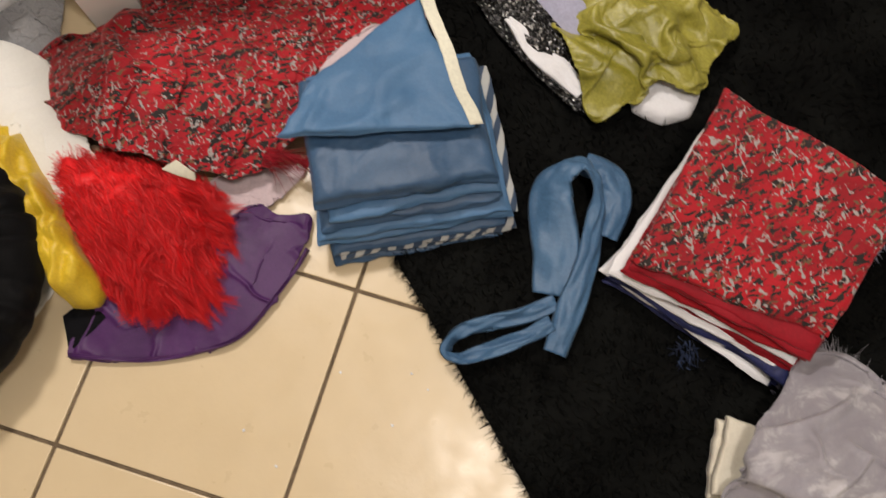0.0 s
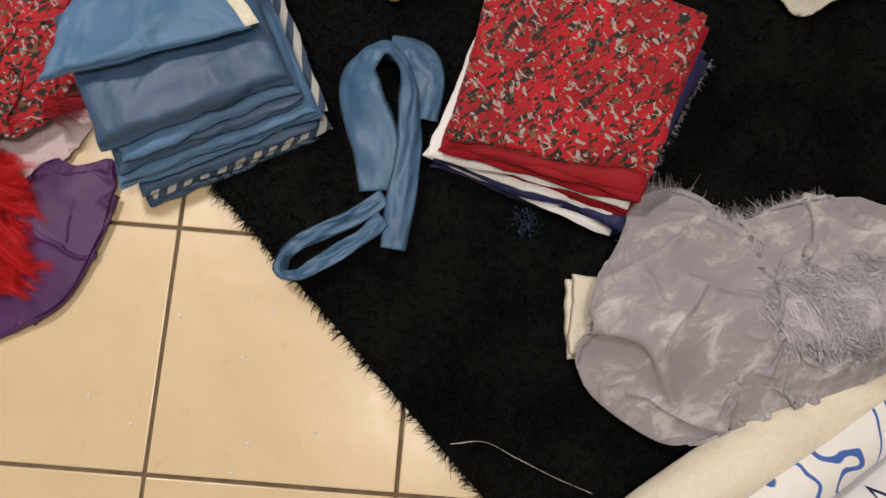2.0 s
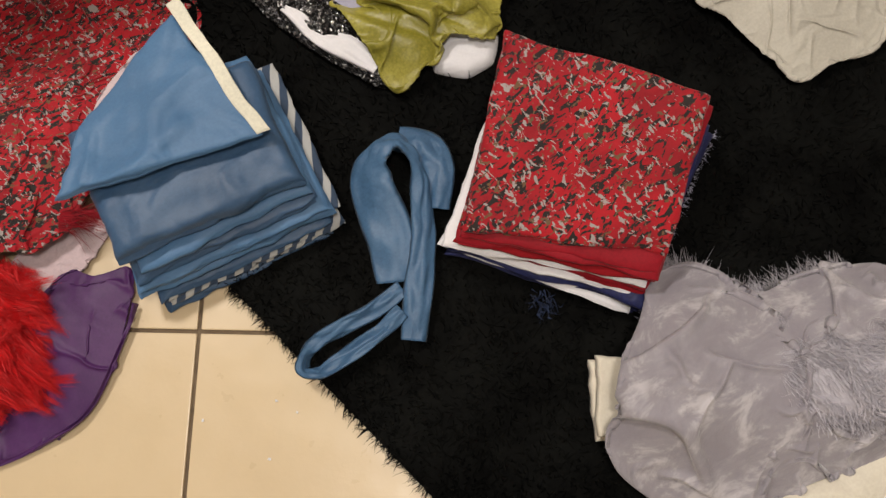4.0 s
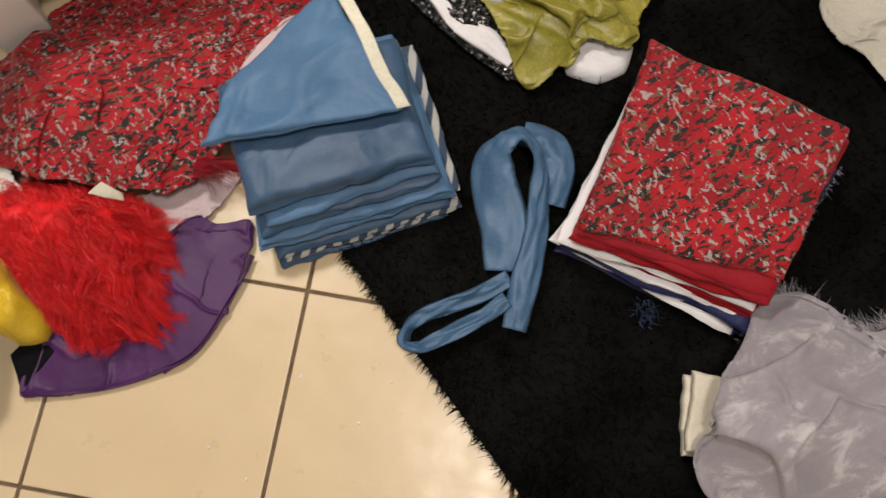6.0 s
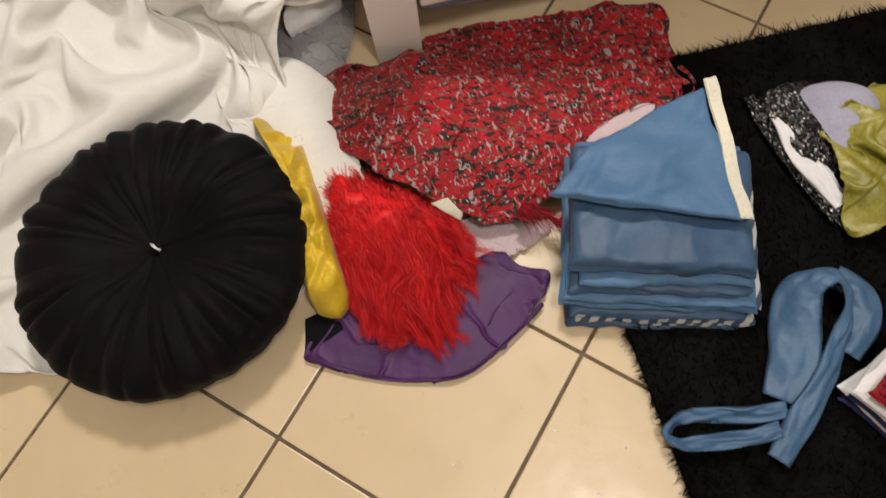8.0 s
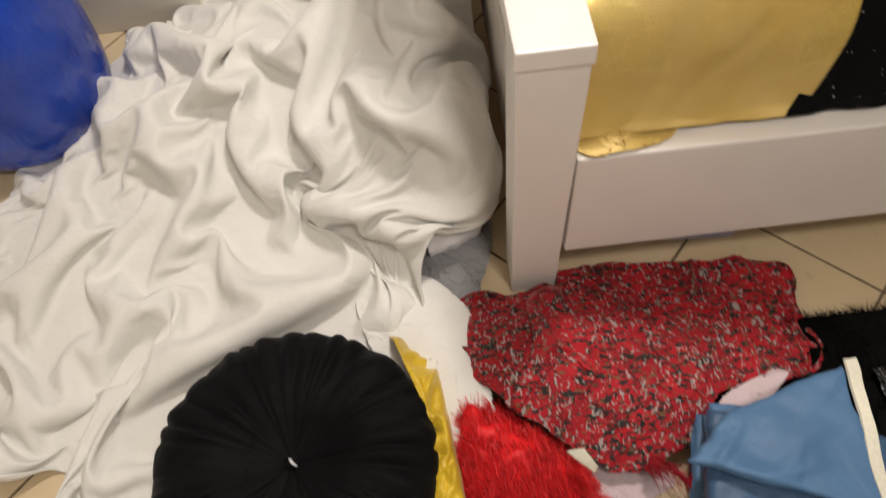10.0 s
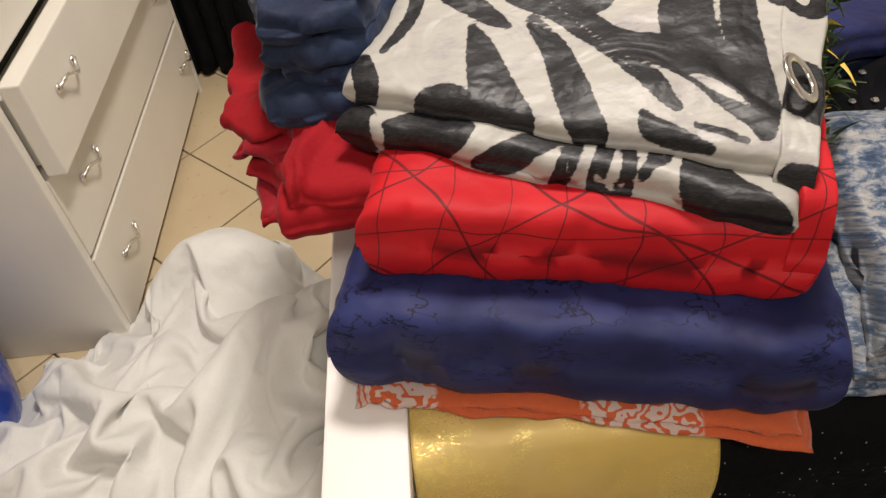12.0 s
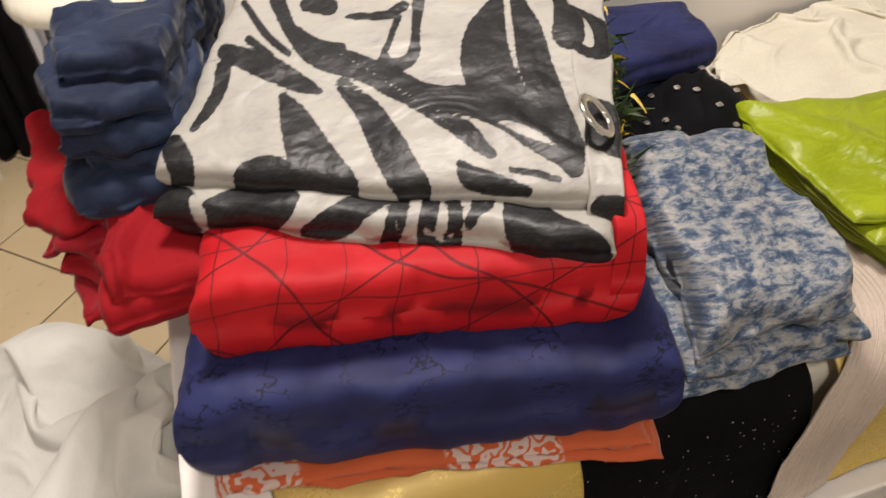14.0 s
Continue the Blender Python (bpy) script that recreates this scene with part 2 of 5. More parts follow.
# metallic cloth and glitter
gold = Mat("gold_lame", 0.40, metal=0.30, spec=0.5)
sp = gold.voronoi(950, "F1", None, "Color")
gold_base = gold.ramp(gold.noise(7, 3), (0.35, (0.60, 0.42, 0.10)), (0.65, (0.68, 0.50, 0.17)))
# shinier metallic flecks, their glints also painted in as bright yellow
gold_glint_fleck = gold.math("MULTIPLY", gold.math("GREATER_THAN", gold.voronoi(420, "F1", gold.mapped((1, 1, 3)), "Color"), 0.70), gold.step(gold.noise(9, 2), 0.50, 0.62))
gold.colour(gold.mix(gold_glint_fleck, gold_base, (0.98, 0.80, 0.22)))
gold.put("Metallic", gold.step(gold_glint_fleck, -0.5, 2.4))
gold.put("Roughness", gold.math("SUBTRACT", gold.step(sp, -2.2, 4.0), gold.math("MULTIPLY", gold_glint_fleck, 0.25)))
gold.bump((gold.noise(14, 3, 0.5), 0.3, 0.012), (gold.noise(1400, 1), 0.35, 0.0006))
glitter = Mat("black_glitter_cloth", 0.75, spec=0.08)
cells = glitter.voronoi(330, "F1", None, "Color")
fleck = glitter.math("GREATER_THAN", cells, 0.90)
near = glitter.math("LESS_THAN", glitter.voronoi(330), 0.30)
f = glitter.math("MULTIPLY", fleck, near)
glitter.colour(glitter.mix(f, (0.004, 0.004, 0.0045), (0.9, 0.88, 0.84)))
glitter.put("Metallic", f).bump((glitter.noise(30, 3), 0.4, 0.01))
sequin = Mat("silver_sequin_cloth", 0.25, metal=0.8)
sc = sequin.voronoi(260, "F1", None, "Color")
sequin.colour(sequin.ramp(sc, (0.45, (0.01, 0.01, 0.01)), (0.75, (0.12, 0.12, 0.125)), (0.92, (0.8, 0.8, 0.8)))).bump((sequin.voronoi(260), 0.8, 0.003))

# hard surfaces
tile_m = Mat("glazed_beige_tile", 0.22, spec=0.5)
info = tile_m.t.nodes.new("ShaderNodeObjectInfo").outputs["Random"]
base = tile_m.ramp(tile_m.noise(5, 5, 0.6), (0.3, (0.60, 0.475, 0.295)), (0.7, (0.69, 0.56, 0.365)))
spots = tile_m.step(tile_m.noise(120, 3), 0.68, 0.74)
base = tile_m.mix(tile_m.math("MULTIPLY", spots, 0.12), base, (0.36, 0.25, 0.14))
tile_m.colour(tile_m.mix(0.35, base, tile_m.ramp(info, (0.0, (0.59, 0.465, 0.285)), (1.0, (0.70, 0.57, 0.375)))))
tile_m.put("Roughness", tile_m.step(tile_m.noise(22, 4), -0.5, 2.6)).bump((tile_m.noise(9, 2), 0.18, 0.01), (tile_m.noise(150, 2), 0.06, 0.002))
grout_m = Mat("brown_grout", 0.95)
grout_m.colour(grout_m.ramp(grout_m.noise(60, 4), (0.3, (0.10, 0.072, 0.045)), (0.7, (0.19, 0.14, 0.09)))).bump((grout_m.noise(300, 2), 0.5, 0.002))


def paint(name, base, rough=0.4, bump=0.1):
    m = Mat(name, rough)
    m.colour(m.ramp(m.noise(4, 5), (0.3, tuple(v * 0.93 for v in base)), (0.7, base)))
    m.bump((m.noise(45, 3), bump, 0.003), (m.noise(500, 2), 0.05, 0.001))
    return m


white_paint = paint("white_lacquer", (0.86, 0.82, 0.78), 0.32)
cream_lacquer = paint("cream_lacquer", (0.82, 0.78, 0.69), 0.35)
wall_paint = paint("wall_paint", (0.76, 0.73, 0.68), 0.8, 0.3)
ceiling_paint = paint("ceiling_paint", (0.82, 0.80, 0.76), 0.9, 0.2)
# near-black colour that paints the shade seen between the drawer fronts
gap_shade = paint("drawer_gap_shade", (0.03, 0.025, 0.02), 0.9)
chrome = Mat("chrome", 0.18, metal=1.0).colour((0.80, 0.78, 0.74))
blue_plastic = Mat("glossy_blue_plastic", 0.14, spec=0.6)
blue_plastic.colour(blue_plastic.ramp(blue_plastic.noise(8, 3), (0.3, (0.004, 0.035, 0.32)), (0.7, (0.008, 0.06, 0.48))))
blue_plastic.bump((blue_plastic.noise(30, 3), 0.3, 0.01), (blue_plastic.noise(90, 3, 0.6, blue_plastic.mapped((1, 1, 0.25))), 0.5, 0.004))
white_plastic = Mat("white_printed_plastic", 0.3, spec=0.5)
wp = white_plastic.step(white_plastic.wave(7, 18, 1.5, 1.4), 0.90, 0.94)
white_plastic.colour(white_plastic.mix(wp, (0.80, 0.80, 0.80), (0.05, 0.13, 0.45))).bump((white_plastic.noise(40, 3), 0.4, 0.006))
leaf_m = cloth("dark_green_leaf", (0.035, 0.06, 0.012), (0.015, 0.03, 0.006), 0.5, 0.0)
gem = Mat("faceted_clear_stone", 0.08, metal=0.9).colour((0.9, 0.86, 0.82))
lamp_glow = Mat("lamp_diffuser", 0.5)
lamp_glow.b.inputs["Emission Color"].default_value = (1.0, 0.86, 0.7, 1)
lamp_glow.b.inputs["Emission Strength"].default_value = 1.0


# ---- mesh helpers ----
def link_mesh(name, verts, faces, mat, parent=None, label="", smooth=True):
    me = bpy.data.meshes.new(name)
    me.from_pydata([tuple(v) for v in verts], [], faces)
    me.materials.append(mat.m if isinstance(mat, Mat) else mat)
    if smooth:
        me.polygons.foreach_set("use_smooth", [True] * len(me.polygons))
    me.update()
    ob = new(name, me)
    if parent:
        ob.parent = parent
    if label:
        ob["label"] = label
    return ob


def part(name, bm, mat, parent=None, label="", smooth=False):
    me = bpy.data.meshes.new(name)
    bm.normal_update()
    bm.to_mesh(me)
    bm.free()
    me.materials.append(mat.m)
    if smooth:
        me.polygons.foreach_set("use_smooth", [True] * len(me.polygons))
    ob = new(name, me)
    if parent:
        ob.parent = parent
    if label:
        ob["label"] = label
    return ob


def thing(name, label, category, group="", kind="", at=(0, 0, 0)):
    ob = new(name)
    ob.location = at
    return tagged(ob, label, category, group, kind)


def box(lo, hi, bevel=0.004, segments=2):
    bm = bmesh.new()
    bmesh.ops.create_cube(bm, size=1)
    for v in bm.verts:
        v.co = [lo[i] + (v.co[i] + 0.5) * (hi[i] - lo[i]) for i in range(3)]
    if bevel:
        bmesh.ops.bevel(bm, geom=bm.edges[:], offset=bevel, segments=segments, affect="EDGES", profile=0.6)
    return bm


def closed_spline(pts, n, smooth=1.0):
    """Points along a smooth closed curve through pts."""
    p = np.array(pts, float)
    k = len(p)
    out = []
    for i in range(n):
        f = i / n * k
        j = int(f)
        u = f - j
        a, b, c, d = p[(j - 1) % k], p[j % k], p[(j + 1) % k], p[(j + 2) % k]
        curve = 0.5 * (2 * b + (c - a) * u + (2 * a - 5 * b + 4 * c - d) * u * u + (3 * b - a - 3 * c + d) * u ** 3)
        out.append(smooth * curve + (1 - smooth) * (b + (c - b) * u))
    return np.array(out)


def open_spline(pts, n):
    p = np.array(pts, float)
    p = np.vstack([2 * p[0] - p[1], p, 2 * p[-1] - p[-2]])
    k = len(p) - 3
    out = []
    for i in range(n):
        f = min(i / (n - 1) * k, k - 1e-6)
        j = int(f)
        u = f - j
        a, b, c, d = p[j], p[j + 1], p[j + 2], p[j + 3]
        out.append(0.5 * (2 * b + (c - a) * u + (2 * a - 5 * b + 4 * c - d) * u * u + (3 * b - a - 3 * c + d) * u ** 3))
    return np.array(out)


def folds(x, y, freq, seed=0.0, turn=0.0, warp=1.6, sharp=1.4):
    """Ridged cloth folds, 0 in the valleys and 1 on the crests, with a direction that wanders."""
    n1 = noise.noise((x * 2.6 + seed, y * 2.6 - seed, seed))
    n2 = noise.noise((x * 2.6 - seed, y * 2.6 + seed, seed + 7))
    px, py = x + 0.06 * warp * n1, y + 0.06 * warp * n2
    ca, sa = math.cos(turn), math.sin(turn)
    u, v = px * ca + py * sa, -px * sa + py * ca
    b = abs(noise.noise((u * freq, v * freq * 0.38, seed * 1.7)))
    return min(1.0, 1.9 * b) ** (0.6 * sharp)


def heap(name, pts, z0, height, mat, parent=None, label="", rings=28, seg=120, power=3.0, edge=0.6, smooth=1.0, ragged=0.0, under=0.0, centre=None, seed=0.0):
    """Cloth lying as a low heap: a closed outline, height(x, y, s) over its floor level with s from 0 inside to 1 at the rim."""
    line = closed_spline(pts, seg, smooth)
    c = np.array(centre) if centre is not None else line.mean(axis=0)
    verts, faces = [], []
    for k in range(rings + 1):
        s = (k + 0.35) / (rings + 0.35)
        for i in range(seg):
            w = 1 + ragged * noise.noise((i * 0.31 + seed, seed, 2.0)) * s
            x, y = c + (line[i] - c) * s * w
            rim = max(0.0, 1 - s ** power) ** edge
            verts.append((x, y, z0 + under + 0.004 + rim * height(x, y, s)))
    n = len(verts)
    verts.append((c[0], c[1], z0 + under + 0.004 + height(c[0], c[1], 0)))
    for i in range(seg):
        x, y = c + (line[i] - c) * 0.985
        verts.append((x, y, z0))
    for k in range(rings):
        for i in range(seg):
            a, b = k * seg + i, k * seg + (i + 1) % seg
            faces.append((a, a + seg, b + seg, b))
    for i in range(seg):
        faces.append((n, i, (i + 1) % seg))
        a, b = rings * seg + i, rings * seg + (i + 1) % seg
        faces.append((a, n + 1 + i, n + 1 + (i + 1) % seg, b))
    return link_mesh(name, verts, faces, mat, parent, label)


def slab(name, quad, z0, z1, mat, parent=None, label="", n=30, wave=0.004, seed=0.0, tilt=(0, 0), roll=0.35, crease=0.0, back=1.0, drape=0.0):
    """A folded length of cloth: four corners in plan (front left, front right, back right, back left), rounded at the folds."""
    q = np.array(quad, float)
    mid, half = (z0 + z1) / 2, (z1 - z0) / 2
    verts, faces = [], []

    def place(u, v, side):
        a, b = (u + 1) / 2, (v + 1) / 2
        e = max(0.0, (1 - abs(u) ** 22)) ** roll * max(0.0, (1 - abs(v) ** 22)) ** roll
        x, y = (1 - b) * ((1 - a) * q[0] + a * q[1]) + b * ((1 - a) * q[3] + a * q[2])
        if drape:
            k = max(0.0, -v) ** 3
            y -= drape * k * (abs(noise.noise((x * 16 + seed, side * 0.4, seed))) * 2 - 0.4)
            x += drape * 0.5 * k * noise.noise((x * 20, side * 0.6, seed + 2))
        r = wave * 1.3
        x += r * noise.noise((x * 14, y * 14, seed + 3)) + 0.4 * r * noise.noise((x * 45, y * 45, seed))
        y += r * noise.noise((x * 14, y * 14, seed + 9)) + 0.4 * r * noise.noise((x * 45, y * 45, seed + 5))
        z = mid + side * half * (1 + (back - 1) * b) * e + wave * noise.noise((x * 9 + seed, y * 9, seed)) + tilt[0] * u + tilt[1] * v
        if side > 0 and crease:
            z += crease * e * (folds(x, y, 6, seed, 0.4) + 0.5 * folds(x, y, 11, seed + 3, 1.5) - 0.5)
        return (x, y, z)

    t = [math.copysign(1 - (1 - abs(2 * i / n - 1)) ** 1.9, 2 * i / n - 1) for i in range(n + 1)]
    for side in (1, -1):
        for j in range(n + 1):
            for i in range(n + 1):
                verts.append(place(t[i], t[j], side))
    m = n + 1
    for j in range(n):
        for i in range(n):
            a = j * m + i
            faces.append((a, a + 1, a + m + 1, a + m))
            b = m * m + a
            faces.append((b, b + m, b + m + 1, b + 1))
    rim = [i for i in range(n)] + [i * m + n for i in range(n)] + [n * m + n - i for i in range(n)] + [(n - i) * m for i in range(n)]
    for i, a in enumerate(rim):
        b = rim[(i + 1) % len(rim)]
        faces.append((a, a + m * m, b + m * m, b))
    return link_mesh(name, verts, faces, mat, parent, label)


def ribbon(name, path, width, mat, parent=None, label="", n=80, thick=0.0025, bank=0.0, seed=0.0, cup=0.0):
    """A band of cloth along a path in space; bank turns it on edge (degrees, a number or one per path point)."""
    p = open_spline(path, n)
    banks = open_spline([(b, 0) for b in bank], n)[:, 0] if isinstance(bank, (list, tuple)) else np.full(n, bank)
    widths = open_spline([(b, 0) for b in width], n)[:, 0] if isinstance(width, (list, tuple)) else np.full(n, width)
    across = 13
    verts, faces = [], []
    for side in (1, -1):
        for i in range(n):
            d = Vector(p[min(i + 1, n - 1)] - p[max(i - 1, 0)]).normalized()
            flat = d.cross(Vector((0, 0, 1))).normalized()
            up = flat.cross(d).normalized()
            a = radians(banks[i])
            w, nn = flat * math.cos(a) + up * math.sin(a), up * math.cos(a) - flat * math.sin(a)
            for k in range(across):
                f = 2 * k / (across - 1) - 1
                e = math.sqrt(max(0, 1 - f ** 6))
                lift = cup * (1 - f * f) + 0.008 * noise.noise((i * 0.09 + seed, f * 1.6, seed)) + 0.005 * abs(noise.noise((i * 0.06 + 0.8 * f, f * 3, seed + 4)))
                verts.append(Vector(p[i]) + w * f * widths[i] / 2 + nn * (side * thick / 2 * e + lift))
    m = n * across
    for i in range(n - 1):
        for k in range(across - 1):
            a = i * across + k
            faces.append((a, a + across, a + across + 1, a + 1))
            faces.append((m + a, m + a + 1, m + a + across + 1, m + a + across))
        for a in (i * across, i * across + across - 1):
            faces.append((a, a + across, m + a + across, m + a))
    for s in (0, (n - 1) * across):
        for k in range(across - 1):
            faces.append((s + k, s + k + 1, m + s + k + 1, m + s + k))
    return link_mesh(name, verts, faces, mat, parent, label)


def scatter(ob, count, seed, region=None):
    """Random points on a mesh's upward faces, with normals."""
    rng = np.random.default_rng(seed)
    me = ob.data
    me.calc_loop_triangles()
    co = np.empty(len(me.vertices) * 3)
    me.vertices.foreach_get("co", co)
    co = co.reshape(-1, 3)
    tri = np.empty(len(me.loop_triangles) * 3, int)
    me.loop_triangles.foreach_get("vertices", tri)
    tri = tri.reshape(-1, 3)
    a, b, c = co[tri[:, 0]], co[tri[:, 1]], co[tri[:, 2]]
    nrm = np.cross(b - a, c - a)
    area = np.linalg.norm(nrm, axis=1) / 2 + 1e-12
    nrm = nrm / (2 * area[:, None])
    pick = rng.choice(len(tri), count, p=area / area.sum())
    u, v = rng.random(count), rng.random(count)
    flip = u + v > 1
    u[flip], v[flip] = 1 - u[flip], 1 - v[flip]
    return a[pick] + u[:, None] * (b - a)[pick] + v[:, None] * (c - a)[pick], nrm[pick]


def strands(name, roots, dirs, length, width, mat, parent=None, label="", droop=0.3, curl=0.2, seed=1, steps=3):
    """Many tapered blades of fur or pile in one mesh."""
    rng = np.random.default_rng(seed)
    n = len(roots)
    d = dirs / (np.linalg.norm(dirs, axis=1)[:, None] + 1e-9)
    side = np.cross(d, rng.normal(size=(n, 3)))
    side /= np.linalg.norm(side, axis=1)[:, None] + 1e-9
    ln = length * rng.uniform(0.6, 1.2, n)
    bend = rng.normal(size=(n, 3)) * curl
    rows = []
    for k in range(steps + 1):
        f = k / steps
        p = roots + d * (ln * f)[:, None] + bend * (ln * f * f)[:, None]
        p[:, 2] -= droop * ln * f * f
        w = width * (1 - 0.85 * f)
        rows.append(p - side * w / 2)
        rows.append(p + side * w / 2)
    verts = np.stack(rows, axis=1).reshape(-1, 3)
    m = 2 * (steps + 1)
    faces = []
    for i in range(n):
        o = i * m
        for k in range(steps):
            a = o + 2 * k
            faces.append((a, a + 1, a + 3, a + 2))
    return tagged(link_mesh(name, verts.tolist(), faces, mat, parent, label), kind="stuff")


def crumple(ob, count, length, width, amp, seed, turn=0.0, spread=1.0, floor_z=0.0):
    """Lay long bent folds over a cloth: rounded on one flank, steep on the other, the higher fold winning where two meet."""
    rng = np.random.default_rng(seed)
    me = ob.data
    co = np.empty(len(me.vertices) * 3)
    me.vertices.foreach_get("co", co)
    co = co.reshape(-1, 3)
    lo, hi = co.min(axis=0), co.max(axis=0)
    h = np.zeros(len(co))
    for _ in range(count):
        c = lo[:2] + rng.random(2) * (hi - lo)[:2]
        a = turn + rng.normal() * spread
        bend = rng.normal() * 1.1
        ln, w, k = length * rng.uniform(0.45, 1.3), width * rng.uniform(0.5, 1.5), amp * rng.uniform(0.35, 1.0)
        t = np.linspace(-0.5, 0.5, 9)
        ang = a + bend * t
        step = np.column_stack([np.cos(ang), np.sin(ang)]) * ln / 8
        path = c + np.cumsum(step, axis=0) - step.sum(axis=0) / 2
        near = np.nonzero(np.hypot(*(co[:, :2] - c).T) < ln * 0.6 + 3 * w)[0]
        if not len(near):
            continue
        p = co[near][:, :2]
        best, side, along = np.full(len(p), 9.0), np.zeros(len(p)), np.zeros(len(p))
        for j in range(8):
            d = path[j + 1] - path[j]
            l2 = d @ d
            f = np.clip(((p - path[j]) @ d) / l2, 0, 1)
            r = p - path[j] - f[:, None] * d
            dist = np.hypot(r[:, 0], r[:, 1])
            m = dist < best
            best[m] = dist[m]
            side[m] = np.sign(d[0] * r[:, 1] - d[1] * r[:, 0])[m]
            along[m] = (j + f[m]) / 8
        ww = np.where(side > 0, w, w * 0.42)
        prof = np.exp(-(best / ww) ** 2) * np.sin(np.pi * np.clip(along, 0, 1)) ** 0.5
        h[near] = np.maximum(h[near], k * prof) + 0.22 * np.minimum(h[near], k * prof)
    ease = np.clip((co[:, 2] - floor_z - 0.004) / 0.012, 0, 1)
    co[:, 2] += h * ease
    me.vertices.foreach_set("co", co.ravel())
    me.update()
    return ob


def wrinkled(ob, count, length, width, amp, seed, turn=0.0, spread=1.0):
    """Crumple only the upper side of a folded piece."""
    low = min(v.co.z for v in ob.data.vertices)
    high = max(v.co.z for v in ob.data.vertices)
    return crumple(ob, count, length, width, amp, seed, turn, spread, low + 0.35 * (high - low))


def locks(name, base, count, per_lock, length, width, spread, flow, mat, parent, seed, floor_z=0.015, lift=0.35, label="", steps=5):
    """Fur in locks: hairs that start apart and run together to a wavy tip. flow(x, y) gives the lie of the pile."""
    rng = np.random.default_rng(seed)
    c, nr = scatter(base, count, seed)
    d = np.array([flow(v[0], v[1]) for v in c]) + rng.normal(size=(count, 3)) * 0.22
    d[:, 2] = 0
    d = d / (np.linalg.norm(d, axis=1)[:, None] + 1e-9) + nr * lift
    ln = length * rng.uniform(0.6, 1.25, count)
    wob, ph = rng.normal(size=(count, 3)) * 0.24, rng.random(count) * 6
    wob[:, 2] *= 0.3
    n = count * per_lock
    k = np.repeat(np.arange(count), per_lock)
    start = rng.normal(size=(n, 3)) * spread
    start[:, 2] *= 0.25
    end = rng.normal(size=(n, 3)) * spread * 0.35
    own = rng.uniform(0.75, 1.1, n)
    side = rng.normal(size=(n, 3))
    side /= np.linalg.norm(side, axis=1)[:, None]
    rows = []
    for j in range(steps + 1):
        f = j / steps
        p = c[k] + start * (1 - f) + end * f + d[k] * (ln[k] * own * f)[:, None] + wob[k] * (ln[k] * np.sin(f * 5 + ph[k]) * f)[:, None]
        p[:, 2] = np.maximum(p[:, 2] - 0.25 * ln[k] * f * f, floor_z)
        w = width * (1 - 0.8 * f)
        rows += [p - side * w / 2, p + side * w / 2]
    verts = np.stack(rows, axis=1).reshape(-1, 3)
    m = 2 * (steps + 1)
    faces = [(i * m + 2 * j, i * m + 2 * j + 1, i * m + 2 * j + 3, i * m + 2 * j + 2) for i in range(n) for j in range(steps)]
    return tagged(link_mesh(name, verts.tolist(), faces, mat, parent, label), kind="stuff")


def bumps(*hills):
    """A height from hills (x, y, radius, height)."""
    def h(x, y):
        return sum(a * math.exp(-((x - hx) ** 2 + (y - hy) ** 2) / (r * r)) for hx, hy, r, a in hills)
    return h

def relax(p, rest, steps, ground, cap, held, gravity, bend, grip):
    """Settle a sheet of cloth: lengths kept, stiff against sharp bends, lying on ground(x, y) and under cap(x, y)."""
    n = p.shape[0]
    v = np.zeros_like(p)
    hold = p[held].copy()

    def pull(a, b, length, k, only_push=False):
        d = b - a
        ln = np.sqrt((d * d).sum(axis=2)) + 1e-9
        c = k * 0.5 * (ln - length) / ln
        if only_push:
            c = np.minimum(c, 0)
        d *= c[:, :, None]
        a += d
        b -= d

    for _ in range(steps):
        old = p.copy()
        p += v * 0.6
        p[:, :, 2] -= gravity
        for s in (0, 1):
            m = (n - s) // 2 * 2
            pull(p[s:s + m:2], p[s + 1:s + m:2], rest[0][s:s + m:2][:m // 2], 1.0)
            pull(p[:, s:s + m:2], p[:, s + 1:s + m:2], rest[1][:, s:s + m:2][:, :m // 2], 1.0)
            pull(p[s:s + m:2, :-1], p[s + 1:s + m:2, 1:], rest[2][s:s + m:2][:m // 2], 0.5)
            pull(p[s:s + m:2, 1:], p[s + 1:s + m:2, :-1], rest[3][s:s + m:2][:m // 2], 0.5)
        for s in range(4):
            k = len(p[s + 2::4])
            pull(p[s::4][:k], p[s + 2::4], (rest[0][:-1] + rest[0][1:])[s::4][:k], bend, True)
            pull(p[:, s::4][:, :k], p[:, s + 2::4], (rest[1][:, :-1] + rest[1][:, 1:])[:, s::4][:, :k], bend, True)
        low = ground(p[:, :, 0], p[:, :, 1]) + 0.003
        touch = p[:, :, 2] < low
        p[:, :, 2] = np.maximum(p[:, :, 2], low)
        if cap is not None:
            p[:, :, 2] = np.minimum(p[:, :, 2], np.maximum(cap(p[:, :, 0], p[:, :, 1]), low))
        p[:, :, :2][touch] -= grip * (p - old)[:, :, :2][touch]
        p[held] = np.column_stack([hold[:, :2], p[held][:, 2]])
        v = p - old
        sp = np.sqrt((v * v).sum(axis=2))[:, :, None] + 1e-9
        v *= np.minimum(1, 0.02 / sp)
    return p


